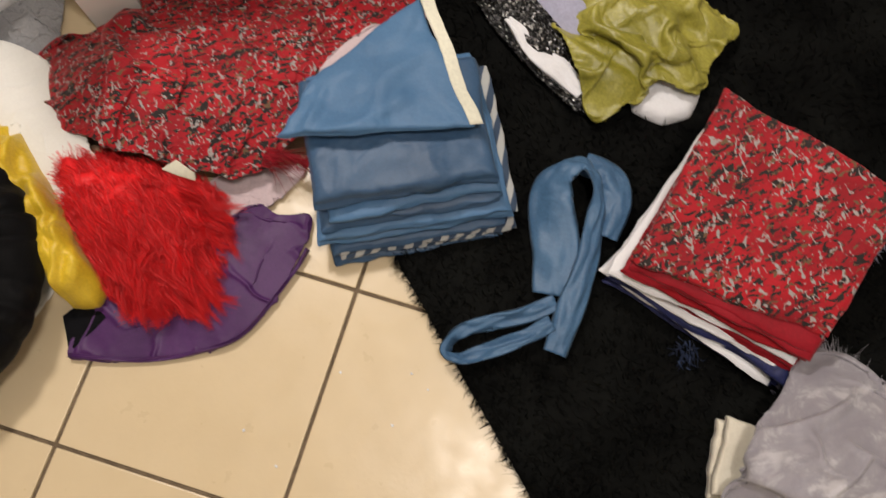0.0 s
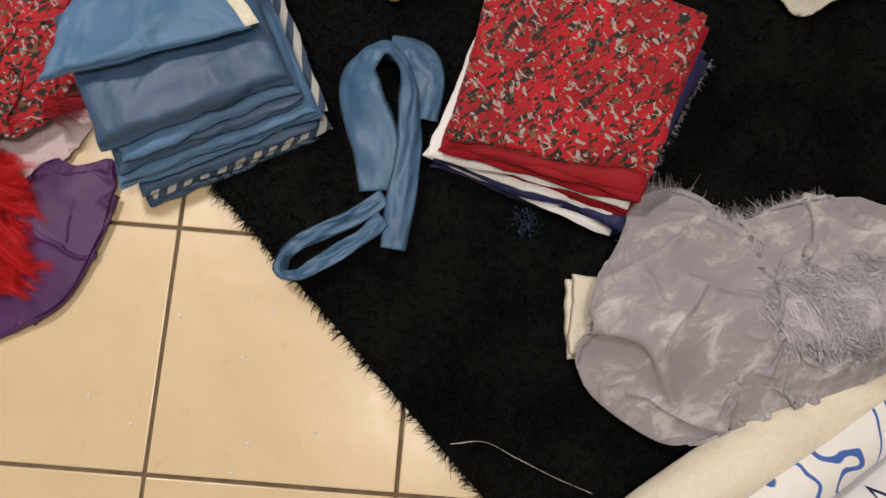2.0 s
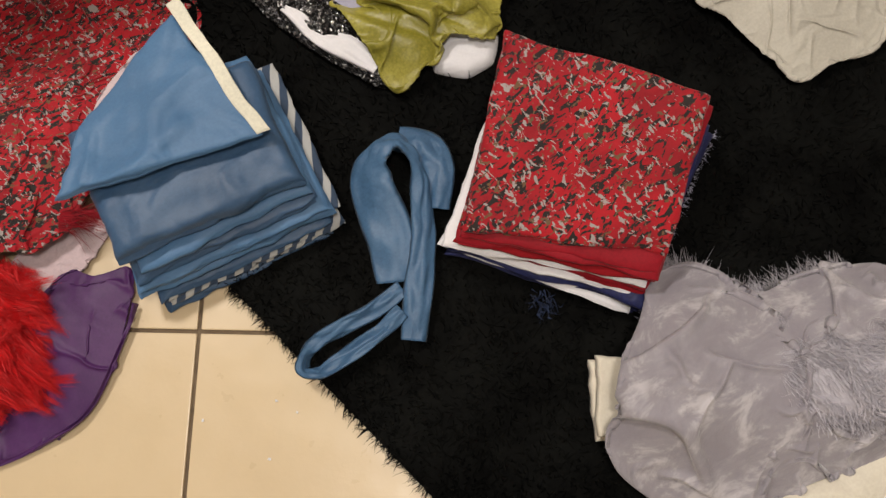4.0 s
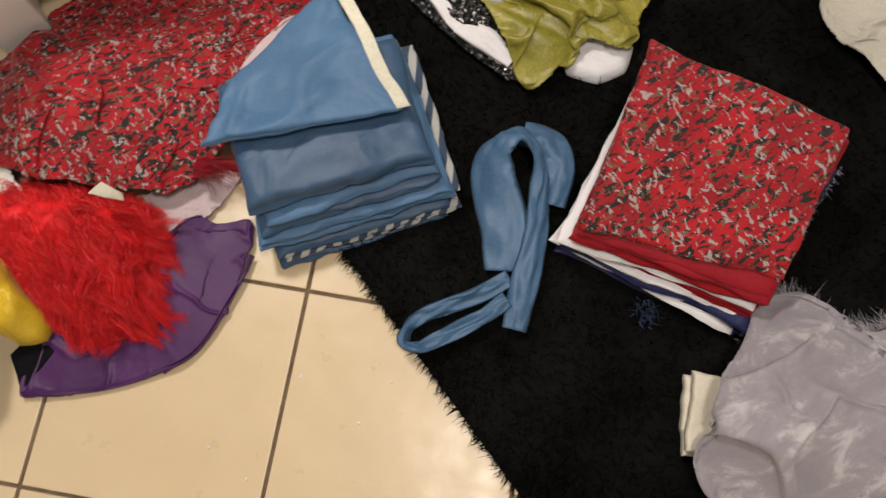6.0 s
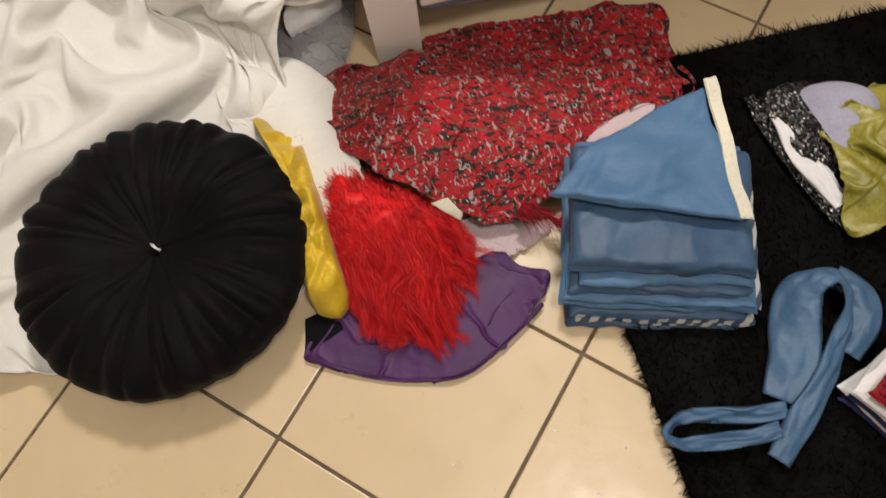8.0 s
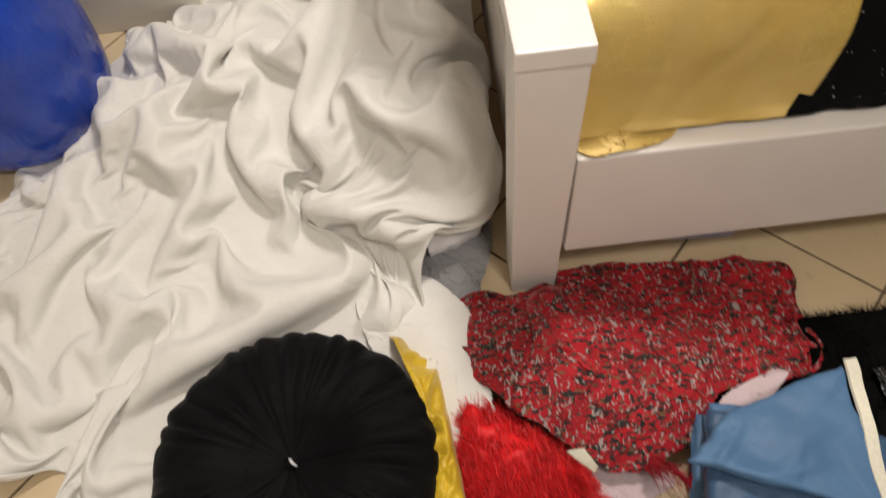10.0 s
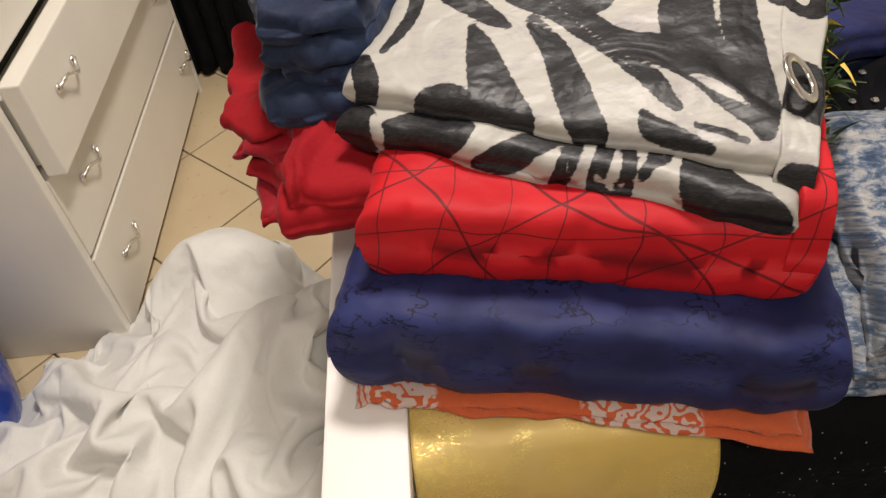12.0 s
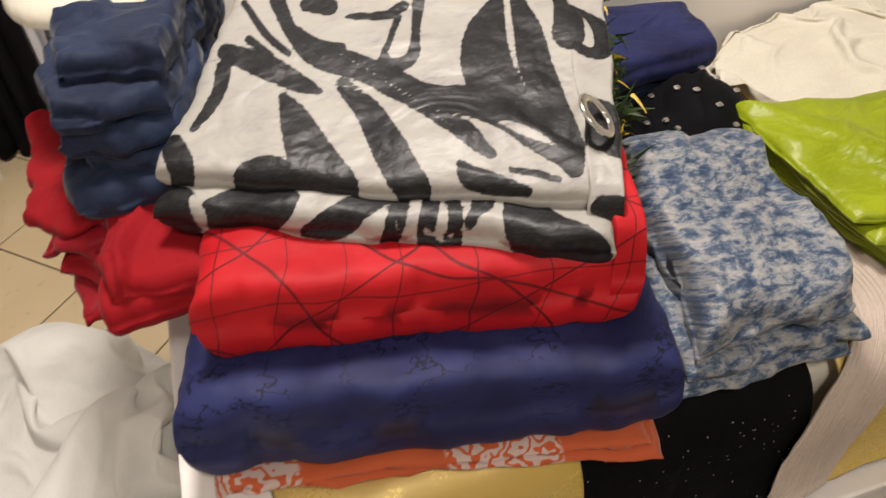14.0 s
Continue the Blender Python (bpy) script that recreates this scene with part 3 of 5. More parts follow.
def drape(name, pts, hills, mat, parent=None, label="", slack=(1.2, 1.2), levels=(24, 48, 96), steps=(120, 70, 40), centre=None, seed=0.0, smooth=1.0, rough=0.03,
          base=0.0, gravity=0.00018, bend=0.5, grip=0.9, cap=None, thick=0.002, turn=0.0, freq=4.0, lie=0.8):
    """Cloth with more material than its outline holds, so that it buckles into folds over hills (x, y, radius, height).
    slack is the surplus along its two threads, lie the way that its first folds run."""
    line = closed_spline(pts, 360, smooth)
    c = np.array(centre) if centre is not None else line.mean(axis=0)
    rel = line - c
    ang = np.unwrap(np.arctan2(rel[:, 1], rel[:, 0]))
    if ang[-1] < ang[0]:
        ang, rel = ang[::-1], rel[::-1]
    rad = np.hypot(rel[:, 0], rel[:, 1])
    order = np.argsort(ang % (2 * math.pi))
    table_a, table_r = (ang % (2 * math.pi))[order], rad[order]

    def ground(x, y):
        z = np.full(x.shape, base)
        for hx, hy, r, a in hills:
            z = z + a * np.exp(-((x - hx) ** 2 + (y - hy) ** 2) / (r * r))
        return z

    def spread(n):
        g = np.linspace(-1, 1, n)
        u, w = np.meshgrid(g, g, indexing="ij")
        x, y = u * np.sqrt(1 - w * w / 2), w * np.sqrt(1 - u * u / 2)
        th = (np.arctan2(y, x) + turn) % (2 * math.pi)
        r = np.interp(th, table_a, table_r, period=2 * math.pi) * np.hypot(x, y)
        return np.stack([c[0] + r * np.cos(th), c[1] + r * np.sin(th)], axis=2)

    p = None
    for level, n in enumerate(levels):
        flat = spread(n)
        flat3 = np.dstack([flat, ground(flat[:, :, 0], flat[:, :, 1])])
        el = lambda d: np.sqrt((d * d).sum(axis=2))
        d0, d1 = el(flat3[1:] - flat3[:-1]) * slack[0], el(flat3[:, 1:] - flat3[:, :-1]) * slack[1]
        dd = (slack[0] + slack[1]) / 2
        rest = (d0, d1, el(flat3[1:, 1:] - flat3[:-1, :-1]) * dd, el(flat3[1:, :-1] - flat3[:-1, 1:]) * dd)
        held = np.zeros((n, n), bool)
        held[0], held[-1], held[:, 0], held[:, -1] = True, True, True, True
        if p is None:
            p = flat3
            for i in range(n):
                for j in range(n):
                    x, y = flat[i, j]
                    p[i, j, 2] += 0.004 + rough * (1.6 * folds(x, y, freq, seed, lie) + 0.5 * noise.noise((x * 13, y * 13 + seed, seed + 3)))
                    p[i, j, 0] += rough * 0.4 * noise.noise((x * 9 + seed, y * 9, seed + 8))
                    p[i, j, 1] += rough * 0.4 * noise.noise((x * 9, y * 9 + seed, seed + 12))
        else:
            m = p.shape[0]
            g = np.linspace(0, m - 1, n)
            i0 = np.clip(g.astype(int), 0, m - 2)
            f = (g - i0)[:, None, None]
            p = p[i0] * (1 - f) + p[i0 + 1] * f
            f = (g - i0)[None, :, None]
            p = p[:, i0] * (1 - f) + p[:, i0 + 1] * f
            jig = np.random.default_rng(int(seed * 10) + level).normal(size=p.shape)
            p = p + jig * 0.06 * d0.mean()
        p[held] = np.column_stack([flat[held], p[held][:, 2]])
        p = relax(p, rest, steps[level], ground, cap, held, gravity, bend, grip)
    q = p.copy()
    q[1:-1, 1:-1] = 0.5 * p[1:-1, 1:-1] + 0.125 * (p[:-2, 1:-1] + p[2:, 1:-1] + p[1:-1, :-2] + p[1:-1, 2:])
    n = levels[-1]
    idx = np.arange(n * n).reshape(n, n)
    a, b, cc, d = idx[:-1, :-1].ravel(), idx[1:, :-1].ravel(), idx[1:, 1:].ravel(), idx[:-1, 1:].ravel()
    ob = link_mesh(name, q.reshape(-1, 3).tolist(), np.column_stack([a, b, cc, d]).tolist(), mat, parent, label)
    up = sum(f.normal.z for f in ob.data.polygons)
    if up < 0:
        ob.data.flip_normals()
    s = ob.modifiers.new("smooth", "SUBSURF")
    s.levels = s.render_levels = 1
    s = ob.modifiers.new("thickness", "SOLIDIFY")
    s.thickness, s.offset = thick, -1
    return ob


# ---- setting ----
ROOM = (-1.45, 2.40, -1.70, 2.75, 2.60)
x0, x1, y0, y1, top = ROOM
floor = tagged(part("floor", box((x0 - 0.34, y0 - 0.34, -0.12), (x1 + 0.34, y1 + 0.34, -0.004), 0), grout_m), "beige glazed tile floor with brown grout laid diagonally", "floor", kind="structure")
for nm, lo, hi in (("wall_west", (x0 - 0.34, y0, -0.012), (x0, y1, top)), ("wall_east", (x1, y0, -0.012), (x1 + 0.34, y1, top)),
                   ("wall_north", (x0 - 0.34, y1, -0.012), (x1 + 0.34, y1 + 0.34, top)), ("wall_south", (x0 - 0.34, y0 - 0.34, -0.012), (x1 + 0.34, y0, top))):
    tagged(part(nm, box(lo, hi, 0), wall_paint), "plain off-white painted wall", "wall", kind="structure")
tagged(part("ceiling", box((x0 - 0.34, y0 - 0.34, top), (x1 + 0.34, y1 + 0.34, top + 0.1), 0), ceiling_paint), "plain white ceiling", "ceiling", kind="structure")

for lx, ly, lz in LAMPS:
    light = thing("ceiling_light", "round white ceiling light", "ceiling light", "ceiling lights", at=(lx, ly, top))
    bm = bmesh.new()
    bmesh.ops.create_cone(bm, cap_ends=True, segments=40, radius1=0.17, radius2=0.19, depth=0.05)
    bmesh.ops.translate(bm, verts=bm.verts, vec=(0, 0, -0.026))
    part("housing", bm, white_paint, light)
    bm = bmesh.new()
    bmesh.ops.create_uvsphere(bm, u_segments=40, v_segments=16, radius=0.16)
    bmesh.ops.scale(bm, vec=(1, 1, 0.2), verts=bm.verts)
    bmesh.ops.translate(bm, verts=bm.verts, vec=(0, 0, -0.055))
    part("diffuser", bm, lamp_glow, light, smooth=True)

# ---- rug ----
rug_pts = [(0.046, 0.452), (1.75, 0.452), (1.75, -1.45), (0.165, -1.45)]
rug = thing("rug", "black shaggy rug with frayed edges on the tiles", "rug")
bm = bmesh.new()
vs = [bm.verts.new((x, y, 0.001)) for x, y in rug_pts] + [bm.verts.new((x, y, 0.013)) for x, y in rug_pts]
for f in ((3, 2, 1, 0), (4, 5, 6, 7), (0, 1, 5, 4), (1, 2, 6, 5), (2, 3, 7, 6), (3, 0, 4, 7)):
    bm.faces.new([vs[i] for i in f])
bmesh.ops.recalc_face_normals(bm, faces=bm.faces)
part("backing", bm, rug_black, rug)
rng = np.random.default_rng(4)
N = 60000
a, b = rng.random(N), rng.random(N)
a = a ** 1.35
b = 1 - (1 - b) ** 1.2
q = np.array(rug_pts)
pts = ((1 - a) * (1 - b))[:, None] * q[0] + (a * (1 - b))[:, None] * q[1] + (a * b)[:, None] * q[2] + ((1 - a) * b)[:, None] * q[3]
roots = np.column_stack([pts, np.full(N, 0.012)])
sway = np.array([(noise.noise((p[0] * 7, p[1] * 7, 1)), noise.noise((p[0] * 7, p[1] * 7, 8))) for p in pts])
dirs = np.column_stack([sway * 1.4 + rng.normal(size=(N, 2)) * 0.45, np.full(N, 0.75)])
strands("shag", roots, dirs, 0.016, 0.003, rug_black, rug, droop=0.1, curl=0.3, seed=5, steps=2)
N = 1500
e = rng.random(N)
left = np.column_stack([q[0][0] + (q[3][0] - q[0][0]) * e, q[0][1] + (q[3][1] - q[0][1]) * e, np.full(N, 0.006)])
far = np.column_stack([q[0][0] + (q[1][0] - q[0][0]) * e, np.full(N, q[0][1]), np.full(N, 0.006)])
clump = np.array([noise.noise((v * 40, 0, 3)) for v in e])
ld = np.column_stack([-0.8 + rng.normal(size=N) * 0.3, clump * 1.6 + rng.normal(size=N) * 0.3, rng.random(N) * 0.3])
strands("fringe", left, ld, 0.013, 0.0016, rug_black, rug, droop=0.2, curl=0.35, seed=6)
strands("fringe", far, ld[:, [1, 0, 2]] * np.array([1, -1, 1]), 0.016, 0.0022, rug_black, rug, droop=0.2, curl=0.35, seed=7)
tagged(ribbon("loose_thread", [(0.117, -0.461, 0.03), (0.153, -0.486, 0.034), (0.173, -0.528, 0.030), (0.198, -0.58, 0.032), (0.222, -0.623, 0.03)], 0.0008, sheer_white, n=40, thick=0.001), "thin white loose thread lying on the rug", "thread")


# ---- sofa ----
sofa = thing("sofa", "white painted wooden sofa with square arms", "sofa", at=(0, 0, 0))


def post(x, y, w, d, h):
    bm = box((x, y, 0.0), (x + w, y + d, h), 0.004)
    for v in bm.verts:
        if v.co.z < 0.1:
            v.co.x = x + w / 2 + (v.co.x - x - w / 2) * 0.86
            v.co.y = y + d / 2 + (v.co.y - y - d / 2) * 0.86
    return bm


for sx in (-0.208, 1.90):
    part("front_leg", post(sx, 0.568, 0.092, 0.09, 0.584), white_paint, sofa)
    part("back_leg", post(sx, 1.36, 0.092, 0.09, 0.584), white_paint, sofa)
    part("armrest", box((sx - 0.003, 0.565, 0.5835), (sx + 0.095, 1.46, 0.617), 0.004), white_paint, sofa)
    part("arm_rail", box((sx + 0.025, 0.66, 0.16), (sx + 0.066, 1.358, 0.36), 0.003), white_paint, sofa)
part("front_rail", box((-0.1155, 0.574, 0.130), (1.8995, 0.612, 0.385), 0.005), white_paint, sofa)
part("back_rail", box((-0.1155, 1.40, 0.130), (1.8995, 1.438, 0.80), 0.005), white_paint, sofa)
part("seat_board", box((-0.113, 0.6125, 0.30), (1.897, 1.3995, 0.34), 0.002), white_paint, sofa)
seat = thing("seat_cushion", "long foam seat cushion under draped cloth", "cushion")
part("cover", box((-0.108, 0.668, 0.341), (1.893, 1.398, 0.585), 0.05, 5), cream_cloth, seat, smooth=True)


def over_seat(name, left_edge, right_edge, mat, seed, lift, ridges=0, drop=0.389, back=1.25):
    """Cloth drawn over the seat cushion's top and front; the side edges run from the back (0) to the hem (1)."""
    prof = open_spline([(back, 0.604), (1.0, 0.605), (0.80, 0.606), (0.71, 0.604), (0.662, 0.585), (0.640, 0.53), (0.634, 0.46), (0.624, 0.41), (0.613, drop)], 60)
    le, re = open_spline([(v, 0) for v in left_edge], 60)[:, 0], open_spline([(v, 0) for v in right_edge], 60)[:, 0]
    n = 90
    verts, faces = [], []
    for j, (y, z) in enumerate(prof):
        d = prof[min(j + 1, 59)] - prof[max(j - 1, 0)]
        nrm = np.array((d[1], -d[0])) / (np.linalg.norm(d) + 1e-9)
        if nrm[1] < 0 and j < 20:
            nrm = -nrm
        nrm = np.array((-abs(nrm[0]), abs(nrm[1])))
        for i in range(n + 1):
            f = i / n
            x = le[j] + (re[j] - le[j]) * f
            k = lift + 0.004 * noise.noise((x * 13 + seed, j * 0.09, seed)) + 0.016 * max(0, (j - 26) / 34) * folds(x, j * 0.01, 7, seed, 0.2)
            if ridges:
                k += 0.0065 * abs(math.sin(f * ridges * math.pi + 2.0 * noise.noise((j * 0.05, f * 3, seed))))
            zz = z + nrm[1] * k
            if j == 59:
                zz += 0.006 * noise.noise((x * 20, seed, 0))
            verts.append((x, y + nrm[0] * k, zz))
    m = n + 1
    for j in range(59):
        for i in range(n):
            a = j * m + i
            faces.append((a, a + m, a + m + 1, a + 1))
    ob = link_mesh(name, verts, faces, mat)
    s = ob.modifiers.new("thickness", "SOLIDIFY")
    s.thickness, s.offset = 0.003, -1
    return ob


gold_drape = tagged(over_seat("gold_fabric", (-0.112, -0.112, -0.112, -0.112), (0.25, 0.236, 0.238, 0.20), gold, 3.0, 0.008), "shiny gold metallic fabric draped over the sofa seat", "fabric")
drape("bunched_hem", [(-0.113, 0.612), (-0.105, 0.580), (-0.06, 0.574), (-0.01, 0.584), (0.03, 0.606), (-0.04, 0.622)], [(-0.06, 0.60, 0.03, 0.012)], gold, gold_drape, slack=(1.2, 1.2), seed=4.0, rough=0.010, freq=20, base=0.386, levels=(24, 48), steps=(50, 24), bend=0.1)
tagged(over_seat("black_glitter_fabric", (0.225, 0.212, 0.212, 0.182), (0.56, 0.56, 0.56, 0.53), glitter, 9.0, 0.003), "black fabric with silver glitter draped over the sofa seat", "fabric")
tagged(over_seat("pleated_fabric", (0.62, 0.655, 0.54, 0.50), (0.72, 0.75, 0.65, 0.60), cloth("pale_pink_pleats", (0.62, 0.52, 0.44), (0.48, 0.39, 0.32), 0.45, 0.3, 900, 0.2, 0.5), 5.0, 0.012, 26), "pale beige pleated fabric hanging over the sofa seat", "fabric")
tagged(over_seat("yellow_gold_fabric", (0.60, 0.60, 0.60, 0.58), (1.25, 1.25, 1.25, 1.20), gold, 7.0, 0.005), "yellow gold fabric draped over the sofa seat", "fabric")

# folded pile on the seat, from the bottom up
f1 = thing("orange_fabric", "folded orange fabric with pale flowers on the sofa", "fabric", "folded fabrics on the sofa")
slab("fold", [(-0.176, 0.722), (0.318, 0.606), (0.40, 0.95), (-0.09, 1.07)], 0.6205, 0.632, orange, f1, seed=1.0, wave=0.007, drape=0.010)
slab("fold", [(-0.172, 0.726), (0.305, 0.616), (0.40, 0.95), (-0.09, 1.07)], 0.630, 0.643, orange, f1, seed=2.0, wave=0.007, drape=0.010)
f2 = thing("navy_fabric", "thick folded navy blue damask fabric on the orange one", "fabric", "folded fabrics on the sofa")
wrinkled(slab("fold", [(-0.188, 0.736), (0.334, 0.618), (0.42, 0.96), (-0.11, 1.08)], 0.640, 0.766, damask, f2, seed=6.0, roll=0.26, wave=0.006, crease=0.003, drape=0.006, n=60), 16, 0.16, 0.016, 0.005, 6, 1.2, 0.5)
f3 = thing("red_fabric", "folded bright red fabric with thin dark lines", "fabric", "folded fabrics on the sofa")
wrinkled(slab("fold", [(-0.140, 0.792), (0.300, 0.688), (0.385, 1.00), (-0.06, 1.11)], 0.758, 0.865, red_lines, f3, seed=8.0, roll=0.30, wave=0.009, crease=0.004, drape=0.006, n=60), 10, 0.22, 0.026, 0.003, 8, 0.2, 0.5)
slab("side_fold", [(0.275, 0.690), (0.308, 0.682), (0.375, 0.95), (0.300, 0.95)], 0.775, 0.915, red_lines, f3, seed=11.0, roll=0.8, tilt=(0, 0.015))
f4 = thing("black_white_curtain", "folded satin curtain with flowing black and white print", "curtain", "folded fabrics on the sofa")


class Strokes:
    """A print of tapered brush strokes (across, down, half width), laid one over another."""

    def __init__(self):
        self.list = []

    def ink(self, *pts):
        self.list.append((1, np.array(pts)))

    def bare(self, *pts):
        self.list.append((-1, np.array(pts)))

    def onto(self, ob):
        """Depth inside the nearest inked stroke, kept on the mesh for the material."""
        co = np.empty(len(ob.data.vertices) * 3)
        ob.data.vertices.foreach_get("co", co)
        co = co.reshape(-1, 3)
        across = 15.774 * co[:, 0] + -3.732 * (co[:, 1] + co[:, 2]) + 12.055
        down = -3.793 * co[:, 0] + -8.94 * (co[:, 1] + co[:, 2]) + 19.026
        depth = np.full(len(co), -1.0)
        for sign, pts in self.list:
            best = np.full(len(co), -1.0)
            line = open_spline(pts, 6 * len(pts)) if len(pts) > 2 else pts
            for a, b in zip(line[:-1], line[1:]):
                d = b - a
                f = np.clip(((across - a[0]) * d[0] + (down - a[1]) * d[1]) / (d[0] ** 2 + d[1] ** 2 + 1e-9), 0, 1)
                best = np.maximum(best, a[2] + f * d[2] - np.hypot(across - a[0] - f * d[0], down - a[1] - f * d[1]))
            depth = np.maximum(depth, best) if sign > 0 else np.minimum(depth, -best)
        ob.data.attributes.new("ink", "FLOAT", "POINT").data.foreach_set("value", depth)
        return ob


upper_print = Strokes()
upper_print.ink((3.81, 0.92, 0.14), (4.62, 1.22, 0.2), (5.29, 1.53, 0.14), (5.66, 1.67, 0.04))
upper_print.ink((4.67, -0.19, 0.14), (5.03, 0.51, 0.11), (5.56, 1.03, 0.18), (6.41, 1.26, 0.2), (7.03, 1.63, 0.16), (7.6, 1.96, 0.15), (8.13, 2.33, 0.16), (8.39, 2.58, 0.1), (8.56, 2.7, 0.06))
upper_print.ink((5.98, 0.9, 0.04), (6.93, 1.34, 0.1), (7.61, 1.74, 0.18), (8.29, 1.83, 0.25), (8.94, 1.95, 0.4), (9.42, 2.19, 0.46), (9.74, 2.63, 0.26), (9.82, 2.88, 0.14))
upper_print.ink((9.03, -0.11, 0.1), (8.73, 0.6, 0.34), (8.67, 1.2, 0.44), (8.85, 1.65, 0.4))
upper_print.ink((9.4, -0.1, 0.12), (9.49, 0.62, 0.24), (9.53, 1.26, 0.28), (9.66, 1.76, 0.24), (9.82, 2.23, 0.18), (9.96, 2.57, 0.12))
upper_print.ink((10.33, -0.11, 0.22), (10.18, 0.65, 0.26))
upper_print.ink((5.0, 1.76, 0.05), (5.28, 2.2, 0.24), (5.53, 2.66, 0.34), (5.85, 3.05, 0.36), (6.11, 3.28, 0.3), (6.1, 3.63, 0.3))
upper_print.ink((6.06, 1.55, 0.1), (6.53, 2.0, 0.2), (6.87, 2.56, 0.26), (7.11, 2.98, 0.26), (7.36, 3.27, 0.22), (7.4, 3.63, 0.22))
upper_print.ink((4.57, 3.1, 0.24), (4.95, 3.07, 0.29), (5.34, 3.19, 0.16), (5.66, 3.28, 0.05))
upper_print.ink((3.17, 2.62, 0.17), (3.41, 3.01, 0.2), (3.35, 3.58, 0.14))
upper_print.ink((3.49, 2.33, 0.04), (3.69, 1.98, 0.09), (3.82, 1.65, 0.11), (3.83, 1.23, 0.13))
upper_print.ink((4.22, 0.67, 0.06), (4.7, 1.03, 0.05))
upper_print.ink((4.0, -0.13, 0.04), (4.53, 0.56, 0.05), (5.02, 0.98, 0.04))
upper_print.ink((5.02, 0.45, 0.08), (5.54, 0.79, 0.09), (6.03, 0.83, 0.05))
upper_print.ink((5.31, -0.06, 0.14), (5.71, 0.0, 0.18))
upper_print.ink((6.11, 0.24, 0.03), (6.83, 0.19, 0.07), (7.23, -0.04, 0.08))
upper_print.ink((7.53, -0.15, 0.09), (7.42, 0.59, 0.06), (7.35, 1.01, 0.09), (7.07, 1.19, 0.1), (6.82, 1.06, 0.06), (6.93, 0.71, 0.03), (7.11, 0.2, 0.05))
upper_print.ink((8.05, 2.87, 0.04), (8.2, 3.03, 0.14), (8.67, 3.15, 0.11), (9.1, 3.24, 0.04))
upper_print.ink((8.85, 2.93, 0.02), (9.24, 2.99, 0.03), (9.58, 3.07, 0.02))
upper_print.bare((4.7, 0.98, 0.02), (5.58, 1.35, 0.03), (6.42, 1.7, 0.03))
upper_print.bare((5.87, 0.9, 0.03), (6.83, 1.47, 0.04), (7.6, 1.94, 0.03), (8.25, 2.18, 0.03))
upper_print.bare((7.02, 1.7, 0.02), (7.68, 2.1, 0.03), (8.26, 2.43, 0.02))
upper_print.bare((8.71, 2.19, 0.04), (9.02, 2.29, 0.1), (9.41, 2.46, 0.08), (9.62, 2.57, 0.03))
lower_print = Strokes()
lower_print.ink((2.7, 3.38, 0.34), (2.98, 3.48, 0.34), (3.45, 3.58, 0.3), (3.3, 4.39, 0.3))
lower_print.ink((3.92, 3.63, 0.2), (4.42, 3.51, 0.32), (4.99, 3.47, 0.3), (5.37, 3.32, 0.06))
lower_print.ink((5.59, 3.79, 0.06), (6.14, 3.64, 0.22), (6.49, 3.44, 0.16), (6.96, 3.29, 0.06))
lower_print.ink((7.11, 3.29, 0.05), (6.99, 3.59, 0.06), (6.95, 3.91, 0.07), (6.95, 4.49, 0.07))
lower_print.ink((7.26, 3.28, 0.03), (7.16, 3.63, 0.04), (7.12, 3.91, 0.03), (7.15, 4.49, 0.03))
lower_print.ink((7.67, 3.25, 0.11), (7.56, 3.66, 0.12), (7.62, 3.98, 0.12), (7.66, 4.49, 0.12))
lower_print.ink((8.0, 3.27, 0.09), (8.01, 3.65, 0.1), (8.02, 3.97, 0.14), (8.1, 4.49, 0.14))
lower_print.ink((8.44, 3.27, 0.08), (8.24, 3.65, 0.06))
lower_print.ink((8.5, 4.39, 0.08), (8.9, 4.27, 0.14), (9.2, 4.49, 0.1))
lower_print.ink((8.9, 3.43, 0.1), (9.07, 3.65, 0.28), (9.41, 3.86, 0.27), (9.67, 4.0, 0.08), (9.9, 4.39, 0.1))
lower_print.ink((9.22, 3.23, 0.04), (9.61, 3.58, 0.05), (9.9, 3.89, 0.24), (10.26, 4.09, 0.2), (10.5, 4.44, 0.2))
lower_print.ink((8.63, 3.27, 0.04), (8.51, 3.47, 0.03))
lower_print.ink((3.8, 4.39, 0.2), (4.5, 4.19, 0.2))
lower_print.bare((3.62, 3.36, 0.08), (3.76, 3.59, 0.14), (3.86, 3.76, 0.08))
lower_print.bare((7.51, 3.73, 0.05), (7.65, 3.8, 0.06))
lower_print.bare((7.96, 3.86, 0.05), (8.03, 3.77, 0.04))
edge_print = Strokes()
edge_print.ink((10.0, 0.3, 0.4), (10.6, 0.7, 0.4))
edge_print.ink((10.3, 2.2, 0.4), (11.0, 2.5, 0.4))
edge_print.ink((10.2, 3.4, 0.1), (10.9, 3.5, 0.2))
lower_print.onto(wrinkled(slab("fold", [(-0.152, 0.912), (0.270, 0.690), (0.40, 1.00), (0.00, 1.20)], 0.846, 0.900, zebra, f4, n=120, seed=13.0, roll=0.3, wave=0.006, drape=0.006), 8, 0.25, 0.020, 0.006, 10, 0.0, 0.5))
upper_print.onto(wrinkled(slab("fold", [(-0.142, 0.934), (0.278, 0.728), (0.41, 1.02), (0.00, 1.22)], 0.916, 0.952, zebra, f4, n=140, seed=14.0, roll=0.3, wave=0.006, crease=0.003, tilt=(0, 0.027)), 10, 0.34, 0.030, 0.009, 9, 2.6, 0.5))
